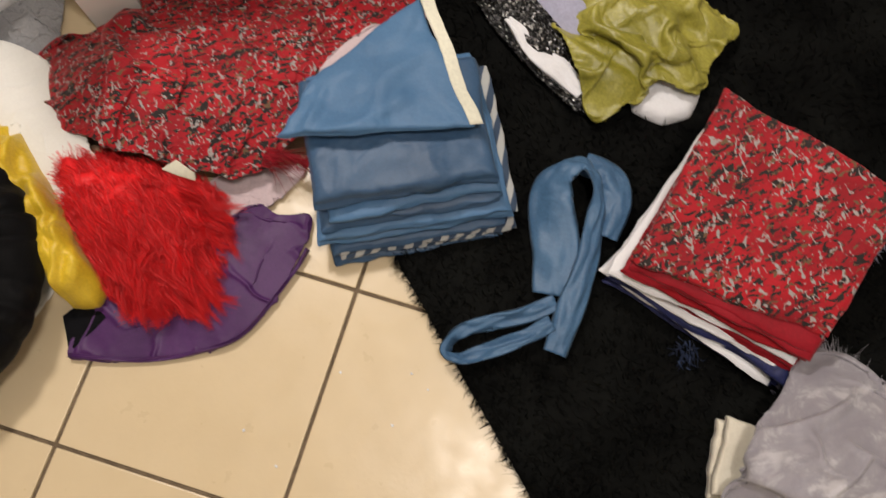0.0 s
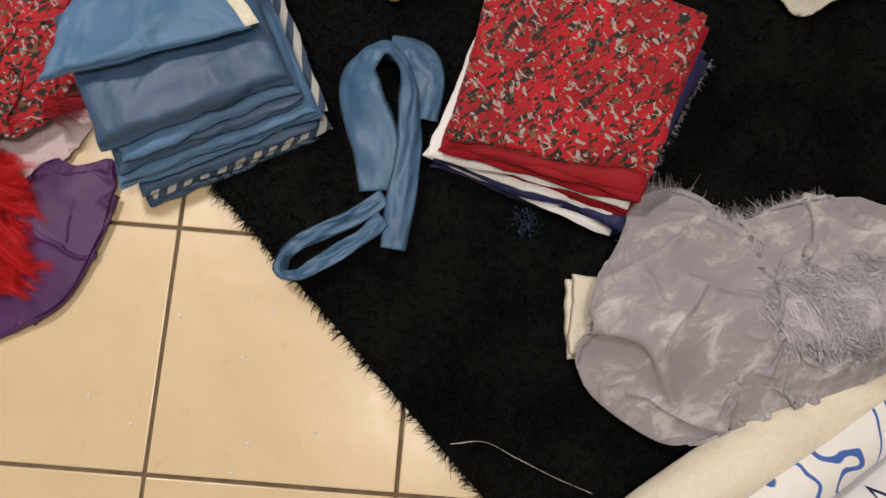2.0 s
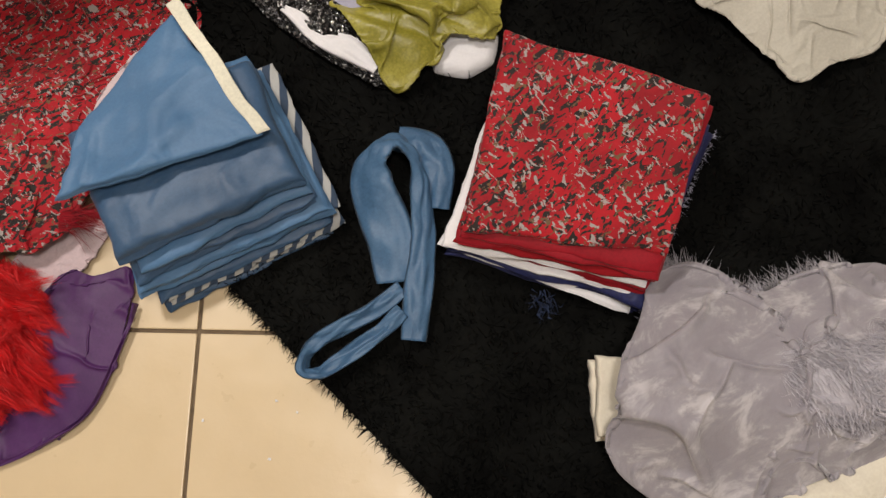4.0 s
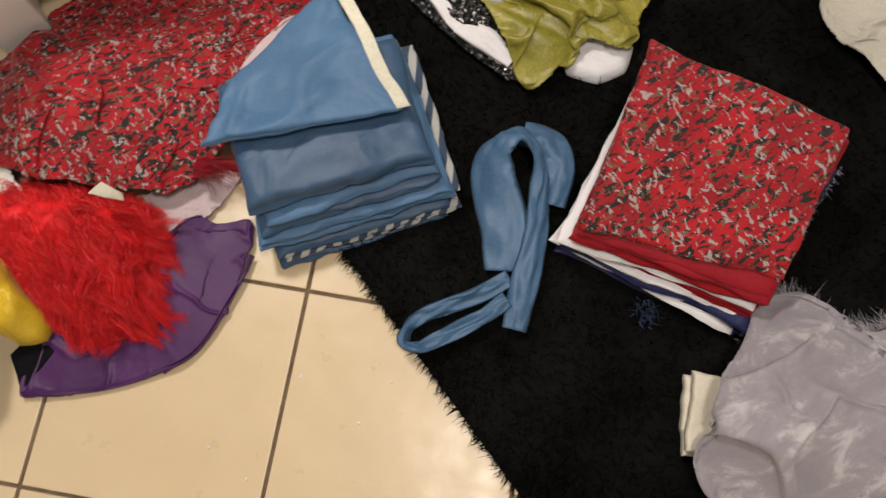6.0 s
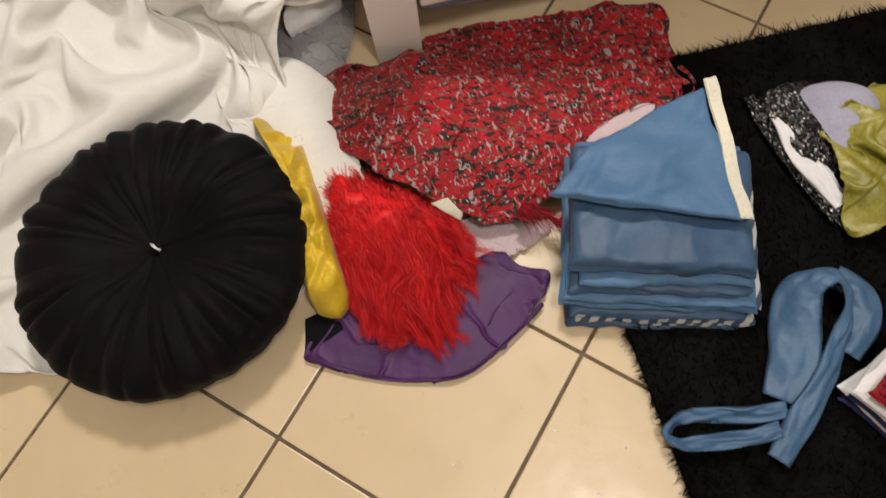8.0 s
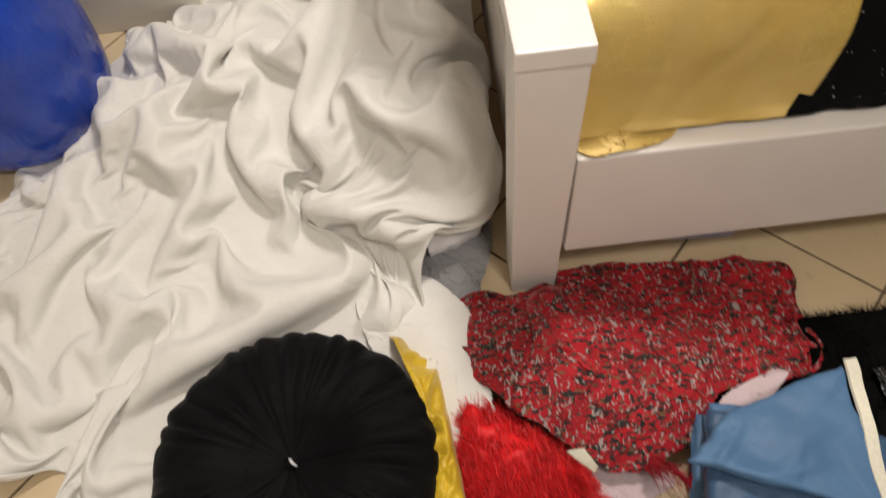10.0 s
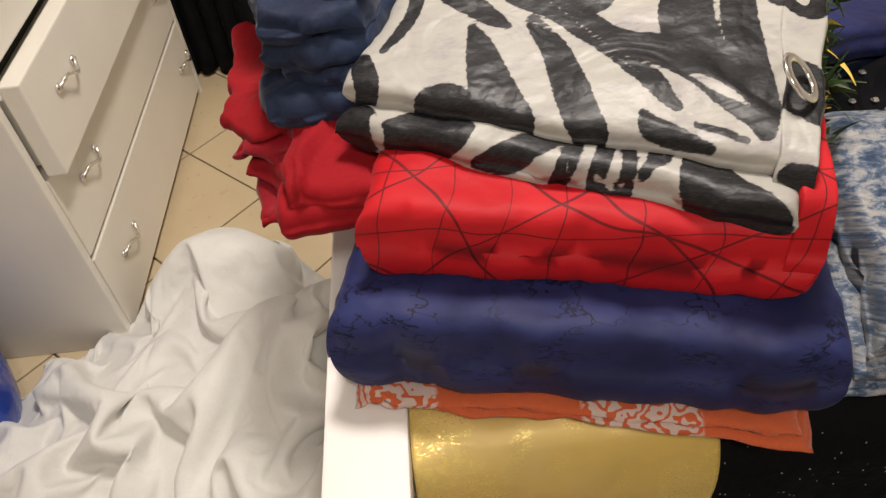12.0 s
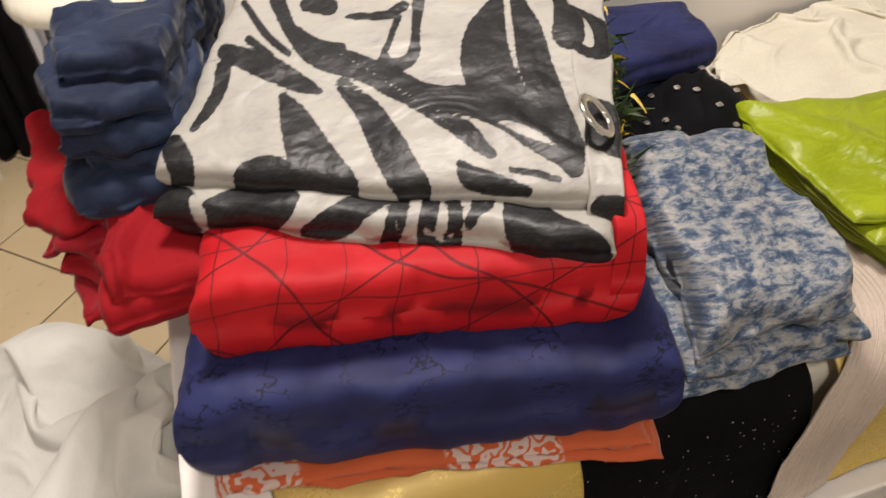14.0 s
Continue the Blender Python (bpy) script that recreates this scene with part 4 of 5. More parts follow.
edge_print.onto(slab("edge_fold", [(0.258, 0.726), (0.290, 0.708), (0.412, 1.02), (0.372, 1.04)], 0.890, 0.955, zebra, f4, n=60, seed=15.0, roll=0.5, tilt=(0, 0.027)))
verts, faces = [], []
for i in range(40):
    for j in range(10):
        u, v = i / 40 * 2 * math.pi, j / 10 * 2 * math.pi
        r = 0.022 + 0.0055 * math.cos(v)
        verts.append((r * math.cos(u), r * math.sin(u), 0.003 * math.sin(v)))
        faces.append((i * 10 + j, ((i + 1) % 40) * 10 + j, ((i + 1) % 40) * 10 + (j + 1) % 10, i * 10 + (j + 1) % 10))
ring = link_mesh("eyelet", verts, faces, chrome, f4, "silver metal eyelet ring")
ring.matrix_basis = pose(0.300, 0.800, 0.958, 0, 45, -24)


def mound(hills, freq, amp, seed, turn=0.0, low=0.01, sharp=1.4):
    h = bumps(*hills)

    def at(x, y, s):
        k = 0.75 * folds(x, y, freq, seed, turn, sharp=sharp) + 0.55 * folds(x, y, freq * 1.35, seed + 31, turn + 1.3, sharp=sharp) + 0.25 * folds(x, y, freq * 2.6, seed + 5, turn + 0.5)
        return low + h(x, y) * (0.85 + 0.3 * noise.noise((x * 5 + seed, y * 5, seed))) + amp * k
    return at


f5 = thing("red_garment", "plain red cotton garment hanging over the sofa arm", "garment")
slab("panel", [(-0.232, 0.850), (-0.115, 0.852), (-0.08, 1.20), (-0.225, 1.22)], 0.764, 0.815, red_cloth, f5, seed=3.3, roll=0.6, wave=0.008, crease=0.008)
wrinkled(slab("panel", [(-0.222, 0.862), (-0.115, 0.858), (-0.08, 1.20), (-0.225, 1.22)], 0.790, 0.838, red_cloth, f5, seed=4.3, roll=0.6, wave=0.008, crease=0.008), 28, 0.2, 0.012, 0.020, 12, 0.8, 0.7)
for k in range(5):
    wrinkled(slab("drooping_edge", [(-0.262 - 0.010 * k, 0.905 + 0.030 * k), (-0.190, 0.885 + 0.02 * k), (-0.16, 1.22), (-0.300 - 0.004 * k, 1.24)], 0.742 + 0.019 * k, 0.765 + 0.020 * k, dark_red if k % 2 else red_cloth, f5, seed=3.0 + 2.3 * k, roll=0.45, wave=0.016, drape=0.020, tilt=(0.012, 0.0), n=44), 16, 0.12, 0.010, 0.008, 5 + k, 1.3, 0.4)
f6 = thing("navy_garment", "crumpled dark navy garments heaped on the red one", "garment")
for k in range(7):
    ins = 0.010 * math.sin(k * 2.4)
    wrinkled(slab("fold", [(-0.222 + ins, 0.945 + ins + 0.012 * k), (-0.085 - 0.004 * k, 0.925 + 0.014 * k), (-0.03, 1.36), (-0.262 + ins, 1.40)], 0.775 + 0.032 * k, 0.815 + 0.033 * k, navy_cloth, f6, seed=21.0 + 1.7 * k, roll=0.6, wave=0.013, crease=0.010, drape=0.014, n=44), 30, 0.16, 0.010, 0.012, 30 + k, 0.2, 0.5)
f7 = thing("cream_cushion", "small cream cloth bundle on top of the navy garments", "cloth bundle")
heap("cloth", [(-0.275, 1.20), (-0.24, 1.14), (-0.18, 1.125), (-0.08, 1.15), (-0.02, 1.3), (-0.2, 1.38), (-0.28, 1.3)], 1.0, mound([(-0.16, 1.25, 0.15, 0.04)], 4, 0.008, 2.0), cream_cloth, f7, rings=14, seg=60)

f8 = thing("blue_print_fabric", "folded blue and white mottled print fabric on the sofa", "fabric")
Q = [(0.368, 0.662), (0.605, 0.655), (0.650, 0.99), (0.455, 1.03)]
slab("fold", Q, 0.612, 0.640, mottle, f8, seed=31.0, roll=0.5, wave=0.008, drape=0.010)
slab("fold", [(0.375, 0.664), (0.612, 0.66), (0.65, 0.99), (0.455, 1.03)], 0.637, 0.668, mottle, f8, seed=32.0, roll=0.5, wave=0.008, drape=0.012)
wrinkled(slab("fold", [(0.395, 0.672), (0.598, 0.662), (0.65, 0.99), (0.455, 1.03)], 0.662, 0.732, mottle, f8, seed=33.0, roll=0.6, wave=0.014, crease=0.026, drape=0.012), 26, 0.18, 0.018, 0.016, 11, 1.0, 0.7)
f9 = thing("lime_fabric", "folded bright lime green satin fabric on the sofa", "fabric")
for k in range(5):
    wrinkled(slab("fold", [(0.758 - 0.016 * k, 0.67 + 0.030 * k), (1.06, 0.62 + 0.01 * k), (1.10, 0.98), (0.688 + 0.002 * k, 1.06 + 0.006 * k)], 0.615 + 0.017 * k, 0.634 + 0.018 * k, lime_bright, f9, seed=41.0 + k, roll=0.5, wave=0.008, crease=0.003, n=44), 26, 0.26, 0.012, 0.018, 20 + k, 2.2, 0.25)
f10 = thing("gemmed_garment", "black garment with rows of clear stones", "garment")
gb = heap("cloth", [(0.56, 1.215), (0.66, 1.25), (0.775, 1.238), (0.775, 1.10), (0.68, 0.985), (0.600, 0.985), (0.530, 1.10)], 0.605, mound([(0.66, 1.11, 0.14, 0.115)], 6, 0.008, 8.0), black_cloth, f10, rings=30, seg=110, smooth=0.5)
crumple(gb, 14, 0.2, 0.02, 0.014, 3, 1.0, 0.6, 0.605)
gem_rows = ((0.600, 1.165, 0.020, -0.030, 6), (0.665, 1.190, 0.017, -0.026, 7), (0.570, 1.120, 0.014, -0.022, 3))
for gx, gy, dx, dy, cnt in gem_rows:
    for k in range(cnt):
        px, py = gx + dx * k + 0.005 * (k % 2), gy + dy * k
        hit, place, normal, index = gb.ray_cast((px, py, 2.0), (0, 0, -1))
        if not hit:
            continue
        bm = bmesh.new()
        bmesh.ops.create_cube(bm, size=0.0105)
        bmesh.ops.scale(bm, vec=(1, 1, 0.5), verts=bm.verts)
        bmesh.ops.bevel(bm, geom=bm.edges[:], offset=0.0022, segments=1, affect="EDGES")
        g = part("stone", bm, gem, f10)
        g.location = (px, py, place.z + 0.002)
f11 = thing("navy_cloth", "navy blue folded cloth behind the stone-trimmed garment", "fabric")
slab("fold", [(0.495, 1.165), (0.735, 1.195), (0.752, 1.34), (0.56, 1.385)], 0.70, 0.755, navy_velvet, f11, seed=51.0, roll=0.3, wave=0.005)
slab("fold", [(0.50, 1.18), (0.72, 1.20), (0.74, 1.34), (0.555, 1.38)], 0.606, 0.71, navy_cloth, f11, seed=52.0, roll=0.6, wave=0.008)
f12 = thing("cream_throw", "loose cream cotton throw on the sofa", "throw")
drape("cloth", [(0.78, 1.17), (0.84, 1.33), (1.02, 1.38), (1.5, 1.37), (1.55, 1.0), (1.2, 0.90), (1.03, 1.04)], [(1.15, 1.2, 0.3, 0.06)], cream_cloth, f12, slack=(1.15, 1.18), seed=4.0, rough=0.03, freq=5, lie=0.6, base=0.607, levels=(30, 60, 100))
f13 = thing("leaf_garland", "dark green artificial leaf sprig with yellow tips", "artificial plant")
rng = np.random.default_rng(12)
N = 420
c0 = np.column_stack([rng.uniform(0.41, 0.52, N), np.zeros(N), rng.uniform(0.70, 0.84, N)])
c0[:, 1] = 0.96 + (c0[:, 0] - 0.41) * 2.4 + rng.normal(size=N) * 0.03
strands("leaves", c0, rng.normal(size=(N, 3)) + np.array([0.2, -0.3, 0.6]), 0.045, 0.008, leaf_m, f13, seed=13)
strands("tips", c0[:60] + np.array([0, 0, 0.02]), rng.normal(size=(60, 3)) + np.array([0, -0.3, 0.8]), 0.025, 0.006, yellow_satin, f13, seed=14)

# ---- on the tiles beside the sofa ----
sheet = thing("white_bedsheet", "large crumpled white cotton sheet heaped on the tiles", "bedsheet")
hills = [(-0.25, 0.80, 0.11, 0.12), (-0.25, 1.10, 0.14, 0.10), (-0.36, 0.84, 0.17, 0.17), (-0.33, 1.12, 0.20, 0.19), (-0.56, 1.42, 0.16, 0.15), (-0.78, 1.10, 0.24, 0.10), (-0.55, 1.05, 0.24, 0.07), (-0.95, 0.75, 0.25, 0.025)]
drape("main_cloth", [(-1.10, 0.33), (-0.99, 0.335), (-0.925, 0.20), (-0.80, 0.155), (-0.58, 0.14), (-0.40, 0.20), (-0.36, 0.40), (-0.36, 0.60), (-0.27, 0.665),
                    (-0.215, 0.72), (-0.212, 0.85), (-0.212, 1.05), (-0.215, 1.30), (-0.29, 1.42), (-0.46, 1.52), (-0.60, 1.62), (-0.70, 1.52), (-0.75, 1.44), (-0.88, 1.33), (-1.02, 1.20), (-1.14, 1.02), (-1.20, 0.85), (-1.22, 0.55)],
             hills, white_sheet, sheet, slack=(1.36, 1.26), levels=(48, 96, 190), steps=(90, 50, 26), centre=(-0.66, 0.88), seed=17.0, rough=0.05, freq=6.5, bend=0.12, gravity=0.0001,
             cap=lambda x, y: np.where((x + 0.583) ** 2 + (y - 0.275) ** 2 < 0.055, 0.012, np.where((x > -0.40) & (y < 0.50), 0.010, 1.0)))
drape("side_cloth", [(-0.48, 0.60), (-0.40, 0.615), (-0.348, 0.612), (-0.293, 0.545), (-0.272, 0.46), (-0.266, 0.38), (-0.276, 0.28), (-0.290, 0.200), (-0.325, 0.24), (-0.36, 0.32), (-0.40, 0.40), (-0.46, 0.48)],
      [(-0.31, 0.37, 0.12, 0.050), (-0.36, 0.52, 0.12, 0.022)], white_sheet, sheet, slack=(1.04, 1.08), centre=(-0.345, 0.44), seed=5.0, rough=0.012, freq=6, lie=1.75, base=0.008, levels=(30, 60, 100), steps=(60, 40, 20), bend=0.2)

cushion = thing("round_cushion", "round black velvet cushion with radial pleats", "cushion", at=(-0.583, 0.275, 0.006))
verts, faces = [], []
NR, NS = 40, 264
for k in range(NR + 1):
    a = k / NR * math.pi
    for i in range(NS):
        th = i / NS * 2 * math.pi
        s = math.sin(a)
        pl = abs(math.sin(th * 15 + 2.6 * noise.noise((math.cos(th) * 3, math.sin(th) * 3, 1)))) ** 0.7 * min(1, s * 1.6) * (0.75 + 0.7 * noise.noise((math.cos(th) * 6, math.sin(th) * 6, s * 2)))
        r = 0.219 * s ** 0.62 * (1 + 0.015 * pl + 0.012 * noise.noise((math.cos(th) * 1.5, math.sin(th) * 1.5, 9)))
        z = 0.078 + 0.062 * math.cos(a) * (1 - 0.55 * math.exp(-(s / 0.22) ** 2)) + (0.014 * pl if a < math.pi / 2 else 0) + 0.006 * noise.noise((math.cos(th) * 2, math.sin(th) * 2, s * 3 + 4))
        verts.append((r * math.cos(th), r * math.sin(th), z))
for k in range(NR):
    for i in range(NS):
        a, b = k * NS + i, k * NS + (i + 1) % NS
        faces.append((a, a + NS, b + NS, b))
link_mesh("cover", verts, faces, black_velvet, cushion)
bm = bmesh.new()
bmesh.ops.create_uvsphere(bm, u_segments=20, v_segments=10, radius=0.012)
bmesh.ops.scale(bm, vec=(1, 1, 0.45), verts=bm.verts)
bmesh.ops.translate(bm, verts=bm.verts, vec=(0, 0, 0.108))
part("button", bm, black_velvet, cushion, smooth=True)
ribbon("thread_end", [(0.000, 0.004, 0.114), (0.004, -0.004, 0.118), (0.009, -0.008, 0.113)], 0.004, sheer_white, cushion, n=10, thick=0.001)

yellow = thing("yellow_fabric", "yellow satin cloth between cushion and sheet", "fabric")
yel = heap("cloth", [(-0.43, 0.505), (-0.385, 0.47), (-0.345, 0.425), (-0.335, 0.30), (-0.322, 0.165), (-0.345, 0.135), (-0.378, 0.148), (-0.392, 0.215), (-0.372, 0.307), (-0.385, 0.40)], 0.006, mound([(-0.36, 0.32, 0.16, 0.04)], 11, 0.034, 6.0, 0.5), yellow_satin, yellow, rings=30, seg=140, power=7, edge=0.9, centre=(-0.362, 0.30), smooth=0.4, under=0.01)
crumple(yel, 26, 0.12, 0.016, 0.028, 3, 1.4, 0.6)
felt = thing("grey_felt_piece", "scrap of grey felt beside the sofa leg", "fabric")
drape("cloth", [(-0.40, 0.665), (-0.31, 0.70), (-0.225, 0.73), (-0.232, 0.65), (-0.262, 0.585), (-0.300, 0.563), (-0.36, 0.59)], [(-0.31, 0.64, 0.06, 0.02)], grey_felt, felt, slack=(1.35, 1.35), seed=3.0, smooth=0.3, rough=0.012, freq=22, lie=1.2, levels=(30, 60, 80), steps=(50, 30, 16), bend=0.1)
lil = thing("lilac_cloth", "folded lilac grey cloth under the sofa", "fabric")
slab("fold", [(-0.11, 0.66), (0.22, 0.63), (0.25, 0.80), (-0.08, 0.82)], 0.002, 0.035, lilac_cloth, lil, seed=2.0)
tagged(slab("white_paper_bag", [(-0.35, 0.66), (-0.235, 0.70), (-0.235, 0.80), (-0.33, 0.80)], 0.002, 0.09, sheer_white, seed=5.0, wave=0.012), "crumpled white paper beside the sofa leg", "paper")

redc = thing("red_print_fabric", "crumpled red fabric with black and grey brush strokes", "fabric")
drape("cloth", [(-0.300, 0.556), (-0.212, 0.550), (-0.124, 0.563), (-0.105, 0.600), (0.048, 0.600), (0.286, 0.565), (0.290, 0.476), (0.300, 0.39), (0.244, 0.346), (0.10, 0.325), (0.063, 0.263), (-0.005, 0.236), (-0.063, 0.218), (-0.136, 0.250), (-0.200, 0.303), (-0.285, 0.39), (-0.315, 0.47)],
           [(-0.14, 0.36, 0.16, 0.085), (-0.22, 0.44, 0.12, 0.04), (0.06, 0.34, 0.12, 0.045), (0.2, 0.42, 0.15, 0.012)], red_print, redc, slack=(1.26, 1.22), centre=(0.0, 0.42), smooth=0.8, seed=9.0, rough=0.020, freq=13, lie=2.2, levels=(44, 88, 150), steps=(70, 40, 24), bend=0.12)
furred = thing("red_fur_fabric", "bright red long-haired faux fur piece", "faux fur")
fur_base = heap("backing", [(-0.320, 0.370), (-0.328, 0.252), (-0.318, 0.174), (-0.287, 0.130), (-0.245, 0.105), (-0.205, 0.095), (-0.170, 0.150), (-0.140, 0.212), (-0.155, 0.255), (-0.216, 0.304), (-0.255, 0.343)], 0.012, mound([(-0.235, 0.24, 0.11, 0.05)], 4, 0.014, 3.0), red_fur, furred, rings=24, seg=90)
crumple(fur_base, 20, 0.2, 0.03, 0.025, 3, 1.5, 0.5, 0.012)


def red_lie(x, y):
    return (0.15 + 0.8 * noise.noise((x * 8, y * 8, 2)), -1.0 + 0.3 * noise.noise((x * 7, y * 7, 6)), 0.0)


locks("fur", fur_base, 420, 80, 0.046, 0.0009, 0.0085, red_lie, red_fur, furred, 4, 0.02, 0.10, steps=6)
edge_fur = np.column_stack([np.linspace(-0.05, 0.06, 500), 0.215 + 0.02 * np.sin(np.linspace(0, 9, 500)), np.full(500, 0.06)])
strands("fur_edge", edge_fur, np.column_stack([np.full(500, 0.5), np.full(500, -0.5), np.full(500, 0.1)]), 0.05, 0.0016, dark_red, furred, droop=0.5, curl=0.35, seed=8, steps=4)
tagged(slab("cloth_label", [(-0.172, 0.240), (-0.136, 0.206), (-0.131, 0.211), (-0.146, 0.240)], 0.126, 0.130, hem_cloth, seed=3.0, tilt=(0, 0.006), wave=0.002), "small cream cloth label sticking out of the fur", "label")
wt = thing("white_cloth", "thin white cloth under the red fur", "fabric")
drape("cloth", [(-0.20, 0.20), (-0.13, 0.172), (-0.06, 0.176), (0.0, 0.200), (-0.01, 0.222), (-0.12, 0.25)], [(-0.1, 0.2, 0.08, 0.010)], pale_pink, wt, slack=(1.08, 1.12), seed=1.0, rough=0.010, freq=12, lie=0.4, levels=(24, 48), steps=(60, 30))
purple = thing("purple_fabric", "purple satin cloth lying on the tiles", "fabric")
drape("cloth", [(-0.413, 0.09), (-0.385, 0.14), (-0.33, 0.19), (-0.20, 0.20), (-0.13, 0.182), (-0.078, 0.180), (-0.058, 0.152), (-0.016, 0.134), (-0.029, 0.105), (-0.093, 0.052), (-0.155, 0.020), (-0.225, 0.009), (-0.316, 0.036), (-0.38, 0.068)],
           [(-0.16, 0.12, 0.10, 0.020), (-0.06, 0.13, 0.05, 0.010)], purple_satin, purple, slack=(1.08, 1.14), centre=(-0.2, 0.11), smooth=0.8, seed=11.0, rough=0.016, freq=5, lie=0.3, levels=(24, 48, 96))
ribbon("hem", [(-0.410, 0.090, 0.008), (-0.32, 0.039, 0.010), (-0.24, 0.014, 0.010), (-0.17, 0.011, 0.011), (-0.078, 0.059, 0.012), (-0.04, 0.086, 0.013)], 0.007, purple_satin, purple, "stitched purple hem", n=60, thick=0.003)
dk = thing("dark_print_cloth", "dark navy printed cloth under the purple fabric", "fabric")
slab("fold", [(-0.412, 0.094), (-0.345, 0.120), (-0.345, 0.165), (-0.402, 0.150)], 0.001, 0.005, black_cloth, dk, n=16, wave=0.001)

# ---- folded denim stack ----
o, ex, ey = np.array((-0.008, 0.040)), np.array((0.256, -0.072)), np.array((0.066, 0.235))


def quad(u0, u1, w0, w1):
    return [tuple(o + ex * a + ey * b) for a, b in ((u0, w0), (u1, w0), (u1, w1), (u0, w1))]


layers = [("denim_fabric", "folded blue denim fabric at the bottom of the stack, coloured darker for shade", denim_shaded, (-0.03, 0.93, 0.02, 0.98), 0.001, 0.016, 2),
          ("striped_fabric", "folded grey and white striped fabric in the denim stack", stripes, (0.02, 0.99, 0.05, 1.04), 0.016, 0.034, 2),
          ("grey_blue_fabric", "folded grey blue fabric in the denim stack", denim_shaded, (0.0, 0.95, 0.06, 1.0), 0.034, 0.042, 1),
          ("striped_fabric", "folded grey and white striped fabric in the denim stack", stripes, (0.06, 1.03, 0.12, 1.10), 0.042, 0.050, 1),
          ("denim_fabric", "folded blue denim fabric in the stack", denim, (-0.06, 0.95, 0.10, 1.05), 0.050, 0.078, 3),
          ("denim_fabric", "folded blue denim fabric in the stack, coloured darker for shade", denim_shaded, (-0.04, 0.92, 0.15, 1.02), 0.078, 0.092, 2),
          ("denim_fabric", "folded blue denim fabric in the stack", denim, (0.0, 0.92, 0.18, 1.10), 0.092, 0.106, 1),
          # the flap's shadow on this fold is painted by the darker denim
          ("denim_fabric", "folded smooth blue denim fabric in the stack", denim_shaded, (-0.04, 0.90, 0.24, 1.0), 0.105, 0.140, 1)]


def folded(name, label, mat, plan, za, zb, count, group, seed, tilt=0.0, back=1.0, crease=0.0):
    """One folded fabric of a stack, built of so many visible folds."""
    ob = thing(name, label, "fabric", group)
    rnd = random.Random(int(seed))
    h = (zb - za) / count
    for k in range(count):
        q = [(x + rnd.uniform(-0.004, 0.004), y + rnd.uniform(-0.004, 0.004)) for x, y in plan]
        ob_fold = slab("fold", q, za + h * k, za + h * (k + 1) + 0.0015, mat, ob, seed=seed + 0.37 * k, roll=0.45, wave=0.0045, drape=0.006, tilt=(0, tilt), back=back, crease=crease if k == count - 1 else 0.0)
        if crease and k == count - 1:
            wrinkled(ob_fold, 26, 0.16, 0.011, 0.005, int(seed) + k, 0.5, 0.9)
    return ob


for k, (nm, lb, mt, qq, za, zb, cnt) in enumerate(layers):
    folded(nm, lb, mt, quad(*qq), za, zb, cnt, "fabrics in the denim stack", 60.0 + 3 * k, crease=0.002 if k == 7 else 0)
flap = thing("denim_flap", "blue denim piece with a cream hem on the stack", "fabric", "fabrics in the denim stack")
wrinkled(slab("cloth", [(-0.012, 0.194), (0.238, 0.096), (0.252, 0.312), (0.085, 0.268)], 0.148, 0.164, denim, flap, seed=71.0, roll=0.5, wave=0.006, crease=0.006, tilt=(0.002, -0.006), n=44), 12, 0.2, 0.018, 0.010, 13, 0.3, 0.5)
slab("hem", [(0.228, 0.098), (0.245, 0.092), (0.270, 0.316), (0.252, 0.318)], 0.162, 0.170, hem_cloth, flap, "cream hem band", seed=72.0, wave=0.003)

pk = thing("pale_cloth", "pale pink white cloth between red fabric and denim", "fabric")
drape("cloth", [(0.072, 0.272), (0.085, 0.302), (0.135, 0.326), (0.175, 0.335), (0.20, 0.33), (0.12, 0.27)], [(0.12, 0.30, 0.05, 0.008)], pale_pink, pk, slack=(1.06, 1.1), seed=2.0, rough=0.006, freq=14, base=0.085, levels=(20, 40), steps=(50, 30))
rng = np.random.default_rng(77)
for k in range(14):
    bm = bmesh.new()
    bmesh.ops.create_icosphere(bm, subdivisions=1, radius=0.0022)
    for v in bm.verts:
        v.co = v.co * rng.uniform(0.5, 1.4)
        v.co.z *= 0.5
    c = part("crumb", bm, sheer_white)
    c.location = (rng.uniform(-0.4, 0.05), rng.uniform(-0.6, 0.0), 0.0015)
    tagged(c, "tiny white crumb lying on the floor tiles", "crumb", "crumbs on the tiles")

# ---- sash ----
sash = thing("fabric_belt", "blue satin belt twisted into a loop on the rug", "belt")
ribbon("band", [(0.247, -0.132, 0.024), (0.285, -0.079, 0.034), (0.312, -0.011, 0.040), (0.344, 0.018, 0.050), (0.376, 0.012, 0.052), (0.378, -0.023, 0.046), (0.348, -0.074, 0.040), (0.306, -0.124, 0.036), (0.259, -0.168, 0.032), (0.214, -0.211, 0.028)],
       [0.050, 0.070, 0.072, 0.060, 0.050, 0.042, 0.038, 0.038, 0.042, 0.036], satin_blue, sash, n=140, bank=[5, 12, 28, 40, 55, 60, 40, 20, 10, 5], cup=0.008, seed=1.0)
ribbon("band", [(0.385, 0.022, 0.030), (0.408, -0.012, 0.036), (0.398, -0.050, 0.036), (0.358, -0.090, 0.028)], [0.045, 0.052, 0.052, 0.045], satin_blue, sash, n=50, bank=[20, 5, -5, 0], cup=0.006, seed=5.0)
